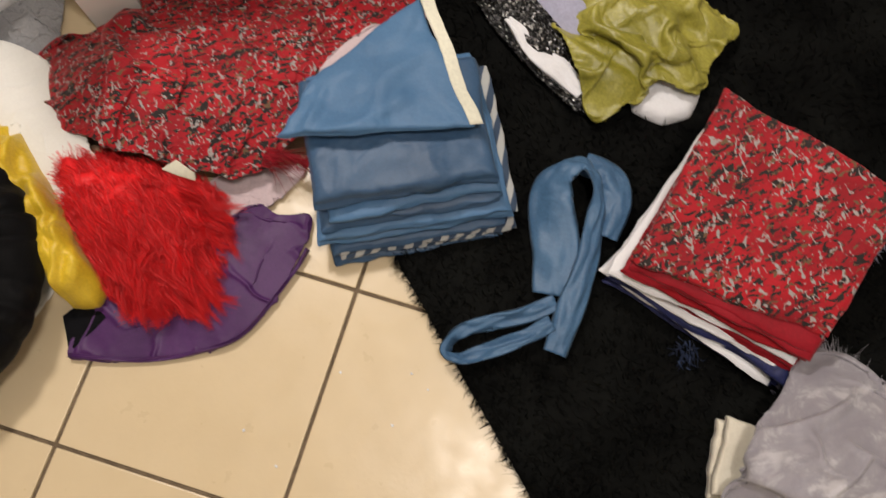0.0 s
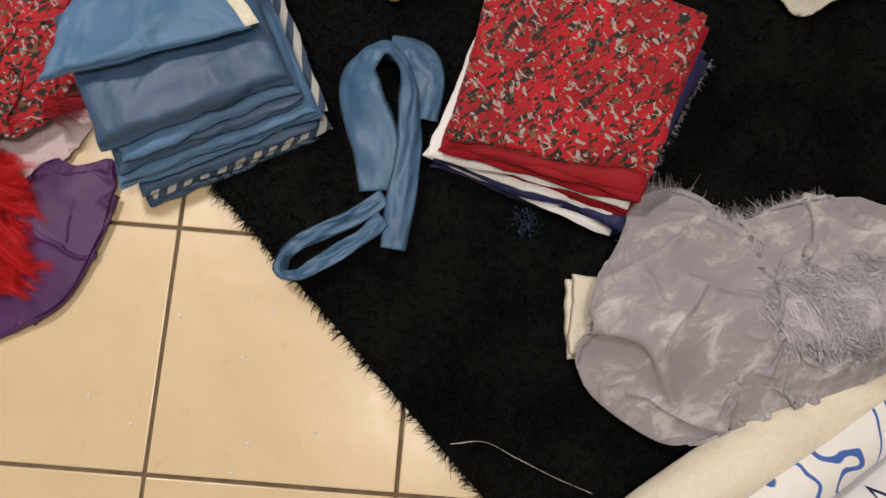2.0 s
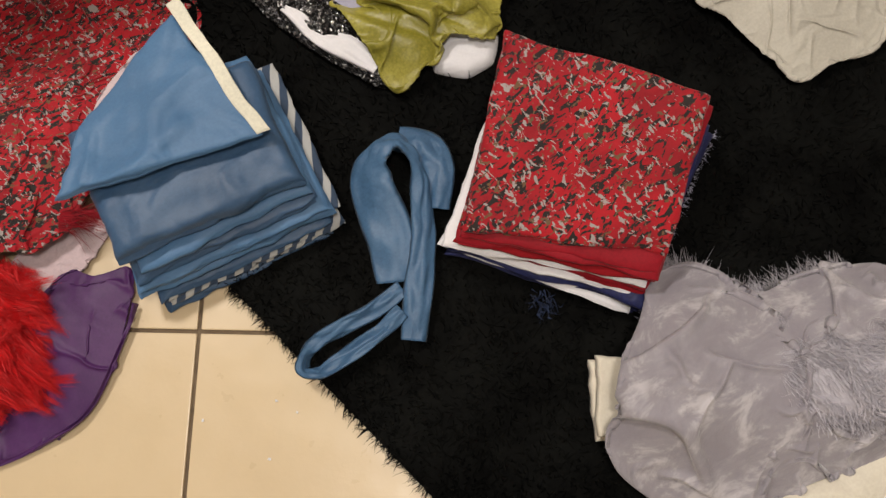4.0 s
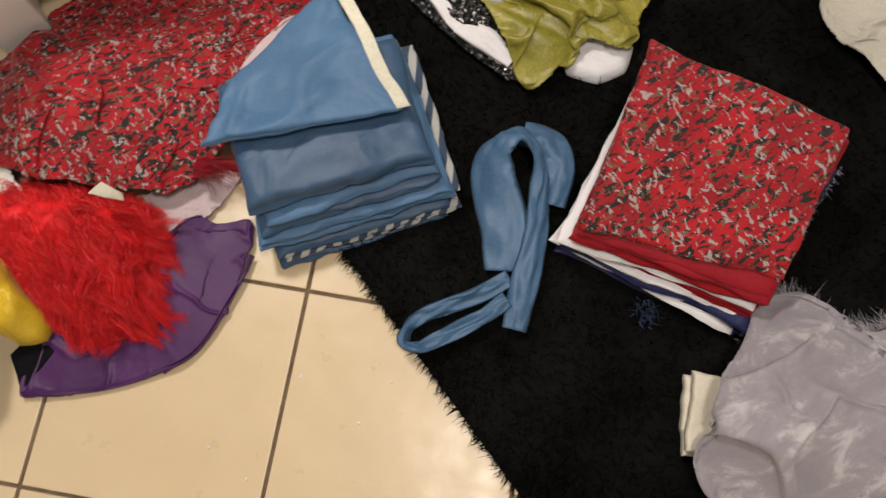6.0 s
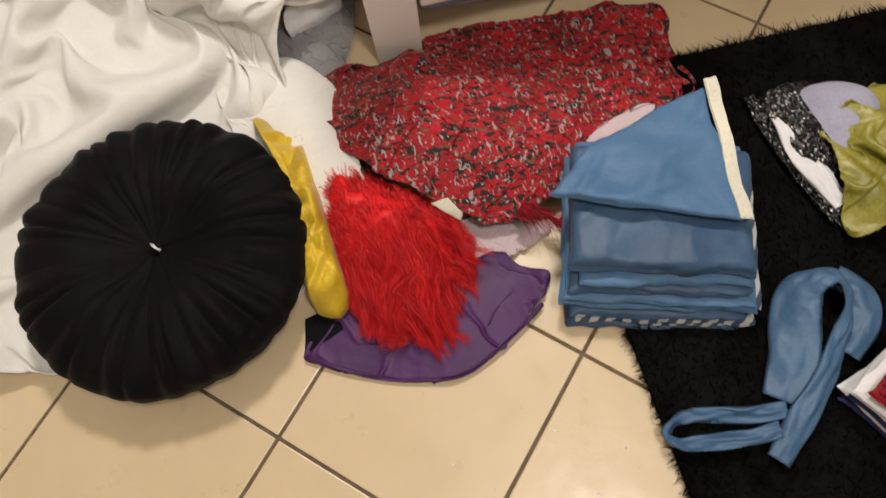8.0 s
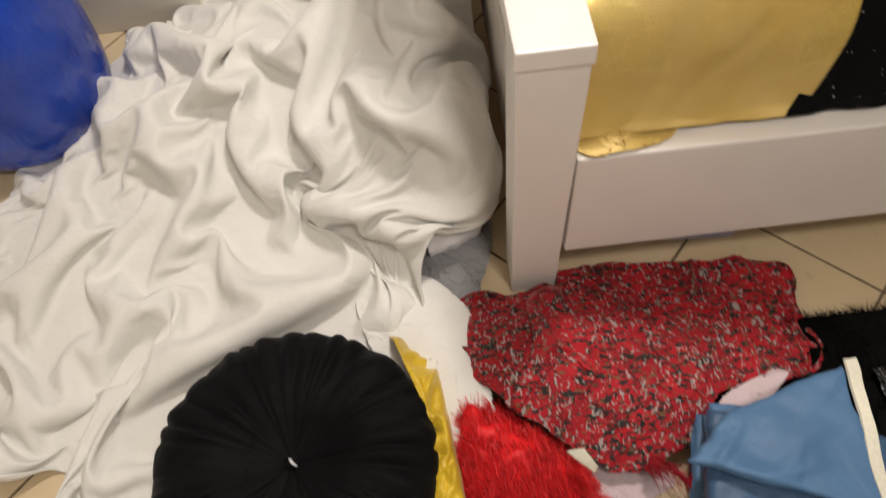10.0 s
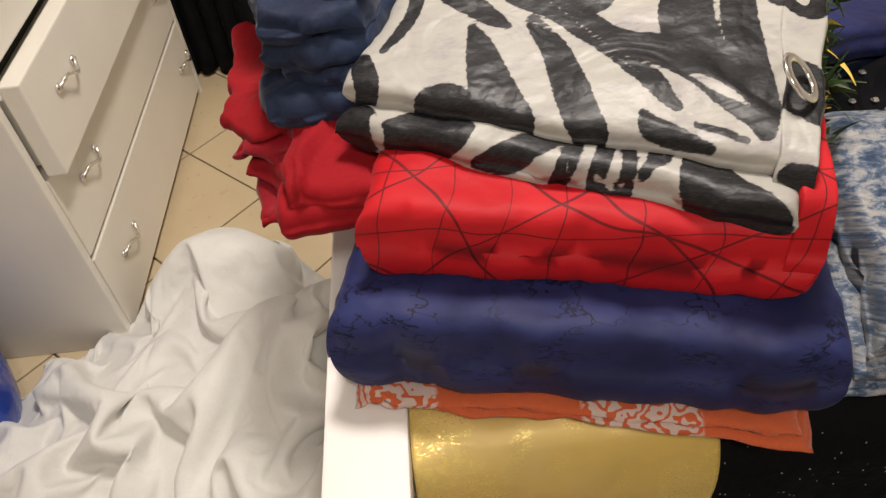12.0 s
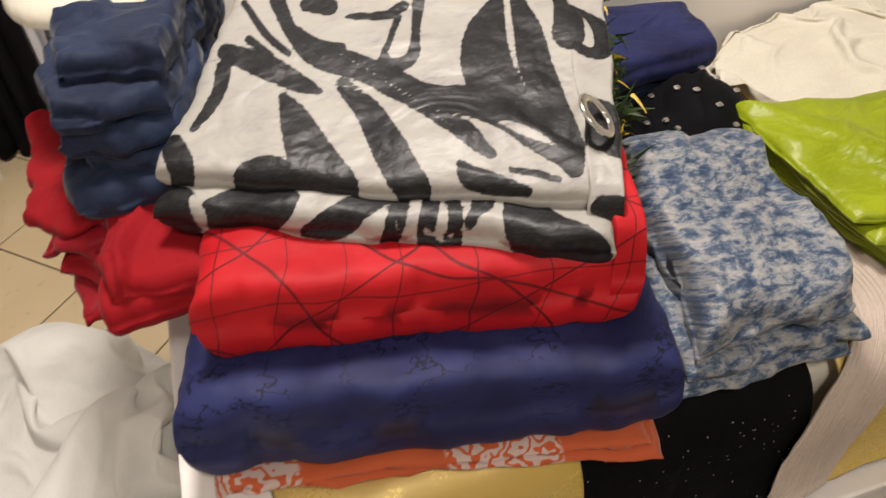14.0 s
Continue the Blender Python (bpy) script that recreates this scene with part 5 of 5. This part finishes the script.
ribbon("tie", [(0.249, -0.147, 0.035), (0.197, -0.144, 0.034), (0.148, -0.132, 0.032), (0.103, -0.126, 0.030), (0.078, -0.140, 0.030), (0.090, -0.160, 0.030), (0.129, -0.168, 0.032), (0.183, -0.173, 0.035), (0.229, -0.172, 0.040)],
       [0.024, 0.026, 0.026, 0.026, 0.028, 0.026, 0.026, 0.024, 0.022], satin_blue, sash, n=110, bank=[10, 20, 30, 50, 65, 40, 20, 15, 10], seed=3.0)

# ---- red stack ----
low_plan = np.array([(0.332, -0.148), (0.462, -0.388), (0.738, -0.272), (0.600, -0.030)])
high_plan = np.array([(0.338, -0.158), (0.512, -0.362), (0.676, -0.240), (0.548, -0.012)])
rl = [("navy_lace_fabric", "folded navy lace fabric at the bottom of the red stack", navy_velvet, 0.0, 0.014, 2, 0.0), ("white_fabric", "folded white fabric in the red stack", sheer_white, 0.016, 0.021, 1, -0.003),
      ("navy_fabric", "folded navy fabric in the red stack", navy_velvet, 0.022, 0.040, 2, 0.0), ("white_fabric", "folded white fabric in the red stack", sheer_white, 0.040, 0.046, 1, -0.004),
      ("dark_red_fabric", "folded dark red velvet in the red stack", dark_red, 0.046, 0.062, 2, 0.01), ("white_fabric", "folded white fabric in the red stack", sheer_white, 0.063, 0.070, 1, -0.004),
      ("dark_red_fabric", "folded red velvet in the red stack", red_cloth, 0.071, 0.084, 2, 0.004), ("dark_red_fabric", "folded dark red velvet in the red stack", dark_red, 0.084, 0.100, 3, 0.006),
      ("red_print_fabric", "folded red fabric with black and grey brush strokes", red_print, 0.100, 0.116, 2, 0.0)]
for k, (nm, lb, mt, za, zb, cnt, ins) in enumerate(rl):
    f = (za + zb) / 2 / 0.116
    plan = low_plan * (1 - f) + high_plan * f
    if k == 8:
        plan = plan + (plan[[3, 2, 1, 0]] - plan) * np.array([[0.05], [0.06], [0], [0]])
    mid = plan.mean(axis=0)
    plan = plan + (mid - plan) * ins * 4
    if "white" in nm:
        left = plan[0] - plan[1]
        plan = plan + 0.010 * left / np.linalg.norm(left) * np.array([[1], [1.6], [1.6], [1]])
    folded(nm, lb, mt, [tuple(v) for v in plan], 0.016 + za + 0.030 * f, 0.016 + zb + 0.030 * f + 0.003, cnt, "fabrics in the red stack", 80.0 + 4 * k, tilt=0.036 * f, back=2.2, crease=0.004 if k == 8 else 0)

lace = thing("lace_fringe", "frayed navy lace edge hanging from the red stack", "lace")
rng = np.random.default_rng(31)
n1, n2 = 220, 70
f = rng.random(n1)
edge_pts = low_plan[1] + (low_plan[2] - low_plan[1]) * f[:, None]
edge_pts = np.column_stack([edge_pts, rng.uniform(0.015, 0.04, n1)])
strands("frayed_edge", edge_pts, np.column_stack([np.full(n1, 0.5), np.full(n1, -0.6), np.zeros(n1)]) + rng.normal(size=(n1, 3)) * 0.4, 0.009, 0.0009, lilac_cloth, lace, seed=32)
knot = np.array((0.383, -0.290, 0.028)) + rng.normal(size=(n2, 3)) * np.array((0.010, 0.010, 0.006))
strands("tangle", knot, np.array((-0.5, -0.6, 0.1)) + rng.normal(size=(n2, 3)) * 0.4, 0.014, 0.0030, navy_cloth, lace, droop=0.2, curl=0.5, seed=33)

# ---- grey fur, cream cloth and rolls ----
plush = thing("grey_fur_throw", "soft grey faux fur throw heaped on the rug", "faux fur throw")
drape("backing", [(0.405, -0.409), (0.351, -0.448), (0.305, -0.486), (0.300, -0.542), (0.335, -0.632), (0.396, -0.660), (0.47, -0.680), (0.553, -0.715), (0.66, -0.735), (0.80, -0.74), (0.86, -0.68), (0.80, -0.62), (0.736, -0.575), (0.715, -0.535), (0.680, -0.510), (0.619, -0.480), (0.586, -0.465), (0.571, -0.418), (0.552, -0.382), (0.506, -0.367), (0.448, -0.391)],
              [(0.42, -0.53, 0.13, 0.07), (0.58, -0.60, 0.15, 0.11), (0.72, -0.62, 0.14, 0.09), (0.5, -0.43, 0.08, 0.04), (0.395, -0.47, 0.075, 0.07)], grey_plush, plush, slack=(1.14, 1.16), centre=(0.54, -0.56), seed=27.0, rough=0.045, freq=4.0, lie=0.5, base=0.014, levels=(30, 60, 110), steps=(90, 50, 26), bend=0.4, thick=0.006)


def grey_lie(x, y):
    return (noise.noise((x * 6, y * 6, 2)) * 1.3 + 0.1, noise.noise((x * 6, y * 6, 6)) * 1.3 + 0.35, 0.0)


long_base = heap("long_backing", [(0.509, -0.542), (0.579, -0.570), (0.644, -0.60), (0.74, -0.64), (0.78, -0.69), (0.68, -0.705), (0.589, -0.680), (0.535, -0.645), (0.497, -0.596)], 0.125, mound([(0.62, -0.63, 0.14, 0.045)], 4, 0.02, 3.0), grey_fur, plush, rings=20, seg=80)
locks("long_fur", long_base, 600, 44, 0.034, 0.0010, 0.0080, grey_lie, grey_fur, plush, 11, 0.03, 0.16)
rim = open_spline([(0.480, -0.378), (0.506, -0.367), (0.552, -0.382), (0.571, -0.418), (0.586, -0.465), (0.619, -0.480), (0.680, -0.510), (0.715, -0.535), (0.736, -0.575), (0.80, -0.62)], 1500)
strands("fur_edge", np.column_stack([rim, np.random.default_rng(3).uniform(0.018, 0.045, 1500)]), np.column_stack([np.full(1500, 0.25), np.full(1500, 0.9), np.full(1500, 0.35)]) + np.random.default_rng(2).normal(size=(1500, 3)) * 0.3, 0.024, 0.0014, grey_fur, plush, droop=0.3, curl=0.3, seed=12)
cr = thing("cream_fabric", "folded cream textured fabric under the grey fur", "fabric")
for k in range(2):
    slab("fold", [(0.306 + 0.006 * k, -0.470), (0.374 + 0.003 * k, -0.385), (0.41, -0.42), (0.345, -0.50)], 0.015 + 0.020 * k, 0.037 + 0.020 * k, cream_cloth, cr, seed=91.0 + k, roll=0.5, wave=0.007)


def roll(name, a, b, r, mat, label, z, seed):
    """A rolled length of material lying from a to b."""
    n, m = 40, 40
    a, b = np.array(a), np.array(b)
    d = (b - a) / np.linalg.norm(b - a)
    s = np.array((-d[1], d[0]))
    verts, faces = [], []
    for i in range(n + 1):
        f = i / n
        e = (1 - abs(2 * f - 1) ** 14) ** 0.5
        for k in range(m):
            t = k / m * 2 * math.pi
            rr = r * max(0.02, e) * (1 + 0.05 * noise.noise((f * 5, math.cos(t), seed)))
            q = a + (b - a) * f + s * math.cos(t) * rr
            verts.append((q[0], q[1], z + r + math.sin(t) * rr * 0.93))
            if i < n:
                faces.append((i * m + k, (i + 1) * m + k, (i + 1) * m + (k + 1) % m, i * m + (k + 1) % m))
    return tagged(link_mesh(name, verts, faces, mat), label, "roll")


roll("white_roll", (0.20, -0.684), (0.80, -0.750), 0.044, cream_cloth, "rolled plain white cloth on the rug", 0.012, 1.0)
roll("printed_roll", (0.26, -0.758), (0.92, -0.795), 0.038, white_plastic, "white roll with blue scroll print on the rug", 0.022, 2.0)

star_cloth = thing("star_print_cloth", "white cloth with a dark blue star on the rug", "fabric")
stc = heap("cloth", [(0.30, -0.825), (0.50, -0.805), (0.75, -0.815), (0.95, -0.83), (0.98, -1.03), (0.6, -1.08), (0.32, -1.0)], 0.014, mound([(0.55, -0.90, 0.25, 0.09)], 4, 0.010, 3.0), sheer_white, star_cloth, rings=30, seg=110)
bm = bmesh.new()
ring = []
for k in range(10):
    r = 0.045 if k % 2 == 0 else 0.020
    x, y = 0.50 + r * math.cos(k * math.pi / 5 + 0.4), -0.865 + r * math.sin(k * math.pi / 5 + 0.4)
    hit, place, normal, index = stc.ray_cast((x, y, 2.0), (0, 0, -1))
    ring.append(bm.verts.new((x, y, (place.z if hit else 0.08) + 0.005)))
mid = bm.verts.new((0.50, -0.865, sum(v.co.z for v in ring) / 10 + 0.003))
for k in range(10):
    bm.faces.new((ring[k], ring[(k + 1) % 10], mid))
part("star", bm, navy_velvet, star_cloth, "dark blue star")

# ---- olive satin and neighbours on the rug ----
seqn = thing("sequin_garment", "white garment with black and silver sequin trim", "garment")
heap("cloth", [(0.388, 0.338), (0.380, 0.29), (0.392, 0.20), (0.425, 0.10), (0.47, 0.09), (0.56, 0.20), (0.55, 0.31), (0.46, 0.355)], 0.014, mound([(0.47, 0.25, 0.12, 0.02)], 6, 0.006, 5.0), sequin, seqn, rings=20, seg=80)
ribbon("panel", [(0.402, 0.29, 0.034), (0.414, 0.21, 0.040), (0.440, 0.125, 0.036)], [0.030, 0.045, 0.030], sheer_white, seqn, "plain white panel", n=40, thick=0.003)
ribbon("trim", [(0.376, 0.345, 0.022), (0.380, 0.29, 0.026), (0.398, 0.20, 0.028), (0.428, 0.108, 0.026)], 0.022, sequin, seqn, "glittering sequin trim", n=50, thick=0.003, bank=-10)
bl2 = thing("lilac_cloth", "lilac blue satin cloth under the olive fabric", "fabric")
heap("cloth", [(0.44, 0.32), (0.445, 0.22), (0.47, 0.17), (0.55, 0.23), (0.56, 0.30), (0.5, 0.335)], 0.024, mound([(0.5, 0.28, 0.1, 0.02)], 6, 0.006, 7.0), lilac_cloth, bl2, rings=14, seg=60)
wc = thing("white_cloth", "small white cloth sticking out under the olive fabric", "fabric")
heap("cloth", [(0.50, 0.070), (0.53, 0.030), (0.575, 0.022), (0.61, 0.05), (0.60, 0.12), (0.53, 0.13)], 0.014, mound([(0.56, 0.07, 0.06, 0.003)], 9, 0.006, 7.0), sheer_white, wc, rings=20, seg=70, edge=1.0, power=8, smooth=0.3)
ol = thing("olive_fabric", "crumpled olive green satin fabric on the rug", "fabric")
oc = drape("cloth", [(0.451, 0.24), (0.441, 0.168), (0.432, 0.080), (0.500, 0.076), (0.545, 0.085), (0.592, 0.040), (0.643, 0.082), (0.716, 0.119), (0.691, 0.18), (0.666, 0.261), (0.568, 0.309), (0.485, 0.268)],
           [(0.55, 0.17, 0.12, 0.035)], lime_satin, ol, slack=(1.30, 1.30), centre=(0.56, 0.17), smooth=0.25, seed=13.0, rough=0.030, freq=8, bend=0.3, steps=(70, 40, 24), lie=2.4, base=0.02, levels=(24, 48, 96))
crumple(oc, 9, 0.30, 0.030, 0.030, 4, 2.4, 0.5, 0.02)
rag = thing("white_rag", "crumpled off-white cloth on the rug", "cloth")
drape("cloth", [(0.875, -0.19), (0.880, -0.25), (0.892, -0.298), (0.937, -0.312), (1.03, -0.335), (1.15, -0.25), (1.1, -0.08), (0.95, -0.03), (0.885, -0.06)],
      [(0.98, -0.18, 0.14, 0.045)], rag_cloth, rag, slack=(1.2, 1.2), smooth=0.5, seed=3.0, rough=0.024, freq=7, lie=0.6, base=0.014, levels=(24, 48, 72))

# ---- dresser ----
dresser = thing("dresser", "cream lacquered chest of drawers with chrome handles", "chest of drawers")
FX, DY0, DY1, DH = -0.80, 1.372, 2.43, 0.92
part("side_panel", box((-1.30, DY0, 0.0), (FX - 0.001, DY0 + 0.022, DH), 0.003), cream_lacquer, dresser)
part("side_panel", box((-1.30, DY1 - 0.022, 0.0), (FX - 0.001, DY1, DH), 0.003), cream_lacquer, dresser)
part("top", box((-1.32, DY0 - 0.015, DH + 0.0005), (FX + 0.02, DY1 + 0.015, DH + 0.025), 0.004), cream_lacquer, dresser)
part("back_panel", box((-1.299, DY0 + 0.0225, 0.03), (-1.285, DY1 - 0.0225, DH - 0.001), 0), cream_lacquer, dresser)
# added solid block, no real part: its dark colour shades the drawer gaps
part("inner_case", box((-1.28, DY0 + 0.024, 0.04), (FX - 0.045, DY1 - 0.024, DH - 0.01), 0), gap_shade, dresser)


def handle(parent, x, y, z, length=0.100):
    n, m = 24, 8
    path = [(0.004 + 0.017 * math.sin(math.pi * i / n) ** 0.7, (i / n - 0.5) * length, 0.010 * math.sin(2 * math.pi * i / n)) for i in range(n + 1)]
    verts, faces = [], []
    for i, q in enumerate(path):
        r = 0.0035 + 0.0025 * (abs(2 * i / n - 1) ** 4) + 0.0012 * math.cos(i * 1.6)
        for k in range(m):
            t = k / m * 2 * math.pi
            verts.append((x + q[0] + r * math.cos(t), y + q[1], z + q[2] + r * math.sin(t)))
            if i < n:
                faces.append((i * m + k, i * m + (k + 1) % m, (i + 1) * m + (k + 1) % m, (i + 1) * m + k))
    h = link_mesh("handle", verts, faces, chrome, parent, "curved chrome handle")
    for s in (-0.5, 0.5):
        bm = bmesh.new()
        bmesh.ops.create_uvsphere(bm, u_segments=14, v_segments=8, radius=0.010)
        bmesh.ops.scale(bm, vec=(0.6, 1, 1), verts=bm.verts)
        bmesh.ops.translate(bm, verts=bm.verts, vec=(x + 0.004, y + s * length, z))
        part("rosette", bm, chrome, h, smooth=True)


for z0, z1, out in ((0.030, 0.262, 0.0), (0.274, 0.482, 0.0), (0.494, 0.695, 0.045), (0.707, 0.905, 0.0)):
    dr = part("drawer", box((FX - 0.040 + out, DY0 + 0.026, z0), (FX + out, DY1 - 0.026, z1), 0.004), cream_lacquer, dresser)
    for hy in (1.56, 2.335):
        handle(dr, FX + out, hy, (z0 + z1) / 2 + 0.02)
    if out:
        part("drawer_box", box((FX - 0.39 + out, DY0 + 0.05, z0 + 0.01), (FX - 0.041 + out, DY1 - 0.05, z1 - 0.04), 0.002), cream_lacquer, dresser)

# ---- curtains ----
def curtain(name, xa, xb, y, z0, z1, waves, depth, mat, label, seed):
    n, m = 160, 30
    verts, faces = [], []
    for j in range(m + 1):
        for i in range(n + 1):
            f, g = i / n, j / m
            a = f * waves * 2 * math.pi + 1.5 * noise.noise((f * 4, g * 0.8, seed))
            verts.append((xa + (xb - xa) * f + 0.01 * math.cos(a), y + depth * math.sin(a) * (0.7 + 0.3 * noise.noise((f * 6, seed, g))), z0 + (z1 - z0) * g + (0.012 * noise.noise((f * 9, seed, 0)) if j == 0 else 0)))
    for j in range(m):
        for i in range(n):
            a = j * (n + 1) + i
            faces.append((a, a + 1, a + n + 2, a + n + 1))
    ob = link_mesh(name, verts, faces, mat)
    s = ob.modifiers.new("thickness", "SOLIDIFY")
    s.thickness = 0.004
    return tagged(ob, label, "curtain")


curtain("black_curtain", -0.95, -0.60, 2.52, 0.012, 2.35, 6, 0.035, black_cloth, "black curtain hanging in deep folds to the floor", 2.0)
curtain("white_curtain", -0.62, 0.9, 2.63, 0.02, 2.35, 14, 0.03, sheer_white, "thin white curtain hanging behind the black one", 5.0)

# ---- blue bag ----
bag = thing("blue_plastic_barrel", "glossy blue ribbed plastic barrel by the dresser", "barrel")
verts, faces = [], []
NR, NS = 30, 80
for k in range(NR + 1):
    a = k / NR * math.pi
    for i in range(NS):
        t = i / NS * 2 * math.pi
        r = 0.200 * math.sin(a) ** 0.24 * (1 + 0.012 * abs(math.sin(t * 19 + 3 * noise.noise((t, k * 0.05, 2)))) + 0.03 * noise.noise((math.cos(t) * 2, math.sin(t) * 2, k * 0.1)))
        verts.append((-1.165 + r * math.cos(t), 1.135 + r * math.sin(t), 0.22 - 0.215 * math.cos(a)))
        if k < NR:
            faces.append((k * NS + i, k * NS + (i + 1) % NS, (k + 1) * NS + (i + 1) % NS, (k + 1) * NS + i))
link_mesh("body", verts, faces, blue_plastic, bag)

# ---- floor tiles ----
PITCH, TURN = 0.333, radians(-42.7)
tile_mesh = None
for i in range(-12, 13):
    for j in range(-12, 13):
        cx, cy = (i + 0.5) * PITCH, (j + 0.5) * PITCH
        wx, wy = cx * math.cos(TURN) - cy * math.sin(TURN), cx * math.sin(TURN) + cy * math.cos(TURN)
        if not (x0 - 0.1 < wx < x1 + 0.1 and y0 - 0.1 < wy < y1 + 0.1):
            continue
        if tile_mesh is None:
            t = part("tile", box((-0.1638, -0.1638, -0.0075), (0.1638, 0.1638, 0.0), 0.002, 2), tile_m, floor)
            tile_mesh = t.data
        else:
            t = new("tile", tile_mesh)
            t.parent = floor
        t.matrix_basis = pose(wx, wy, 0.0003 * math.sin(i * 3.7 + j * 5.1), 0, 0, math.degrees(TURN))
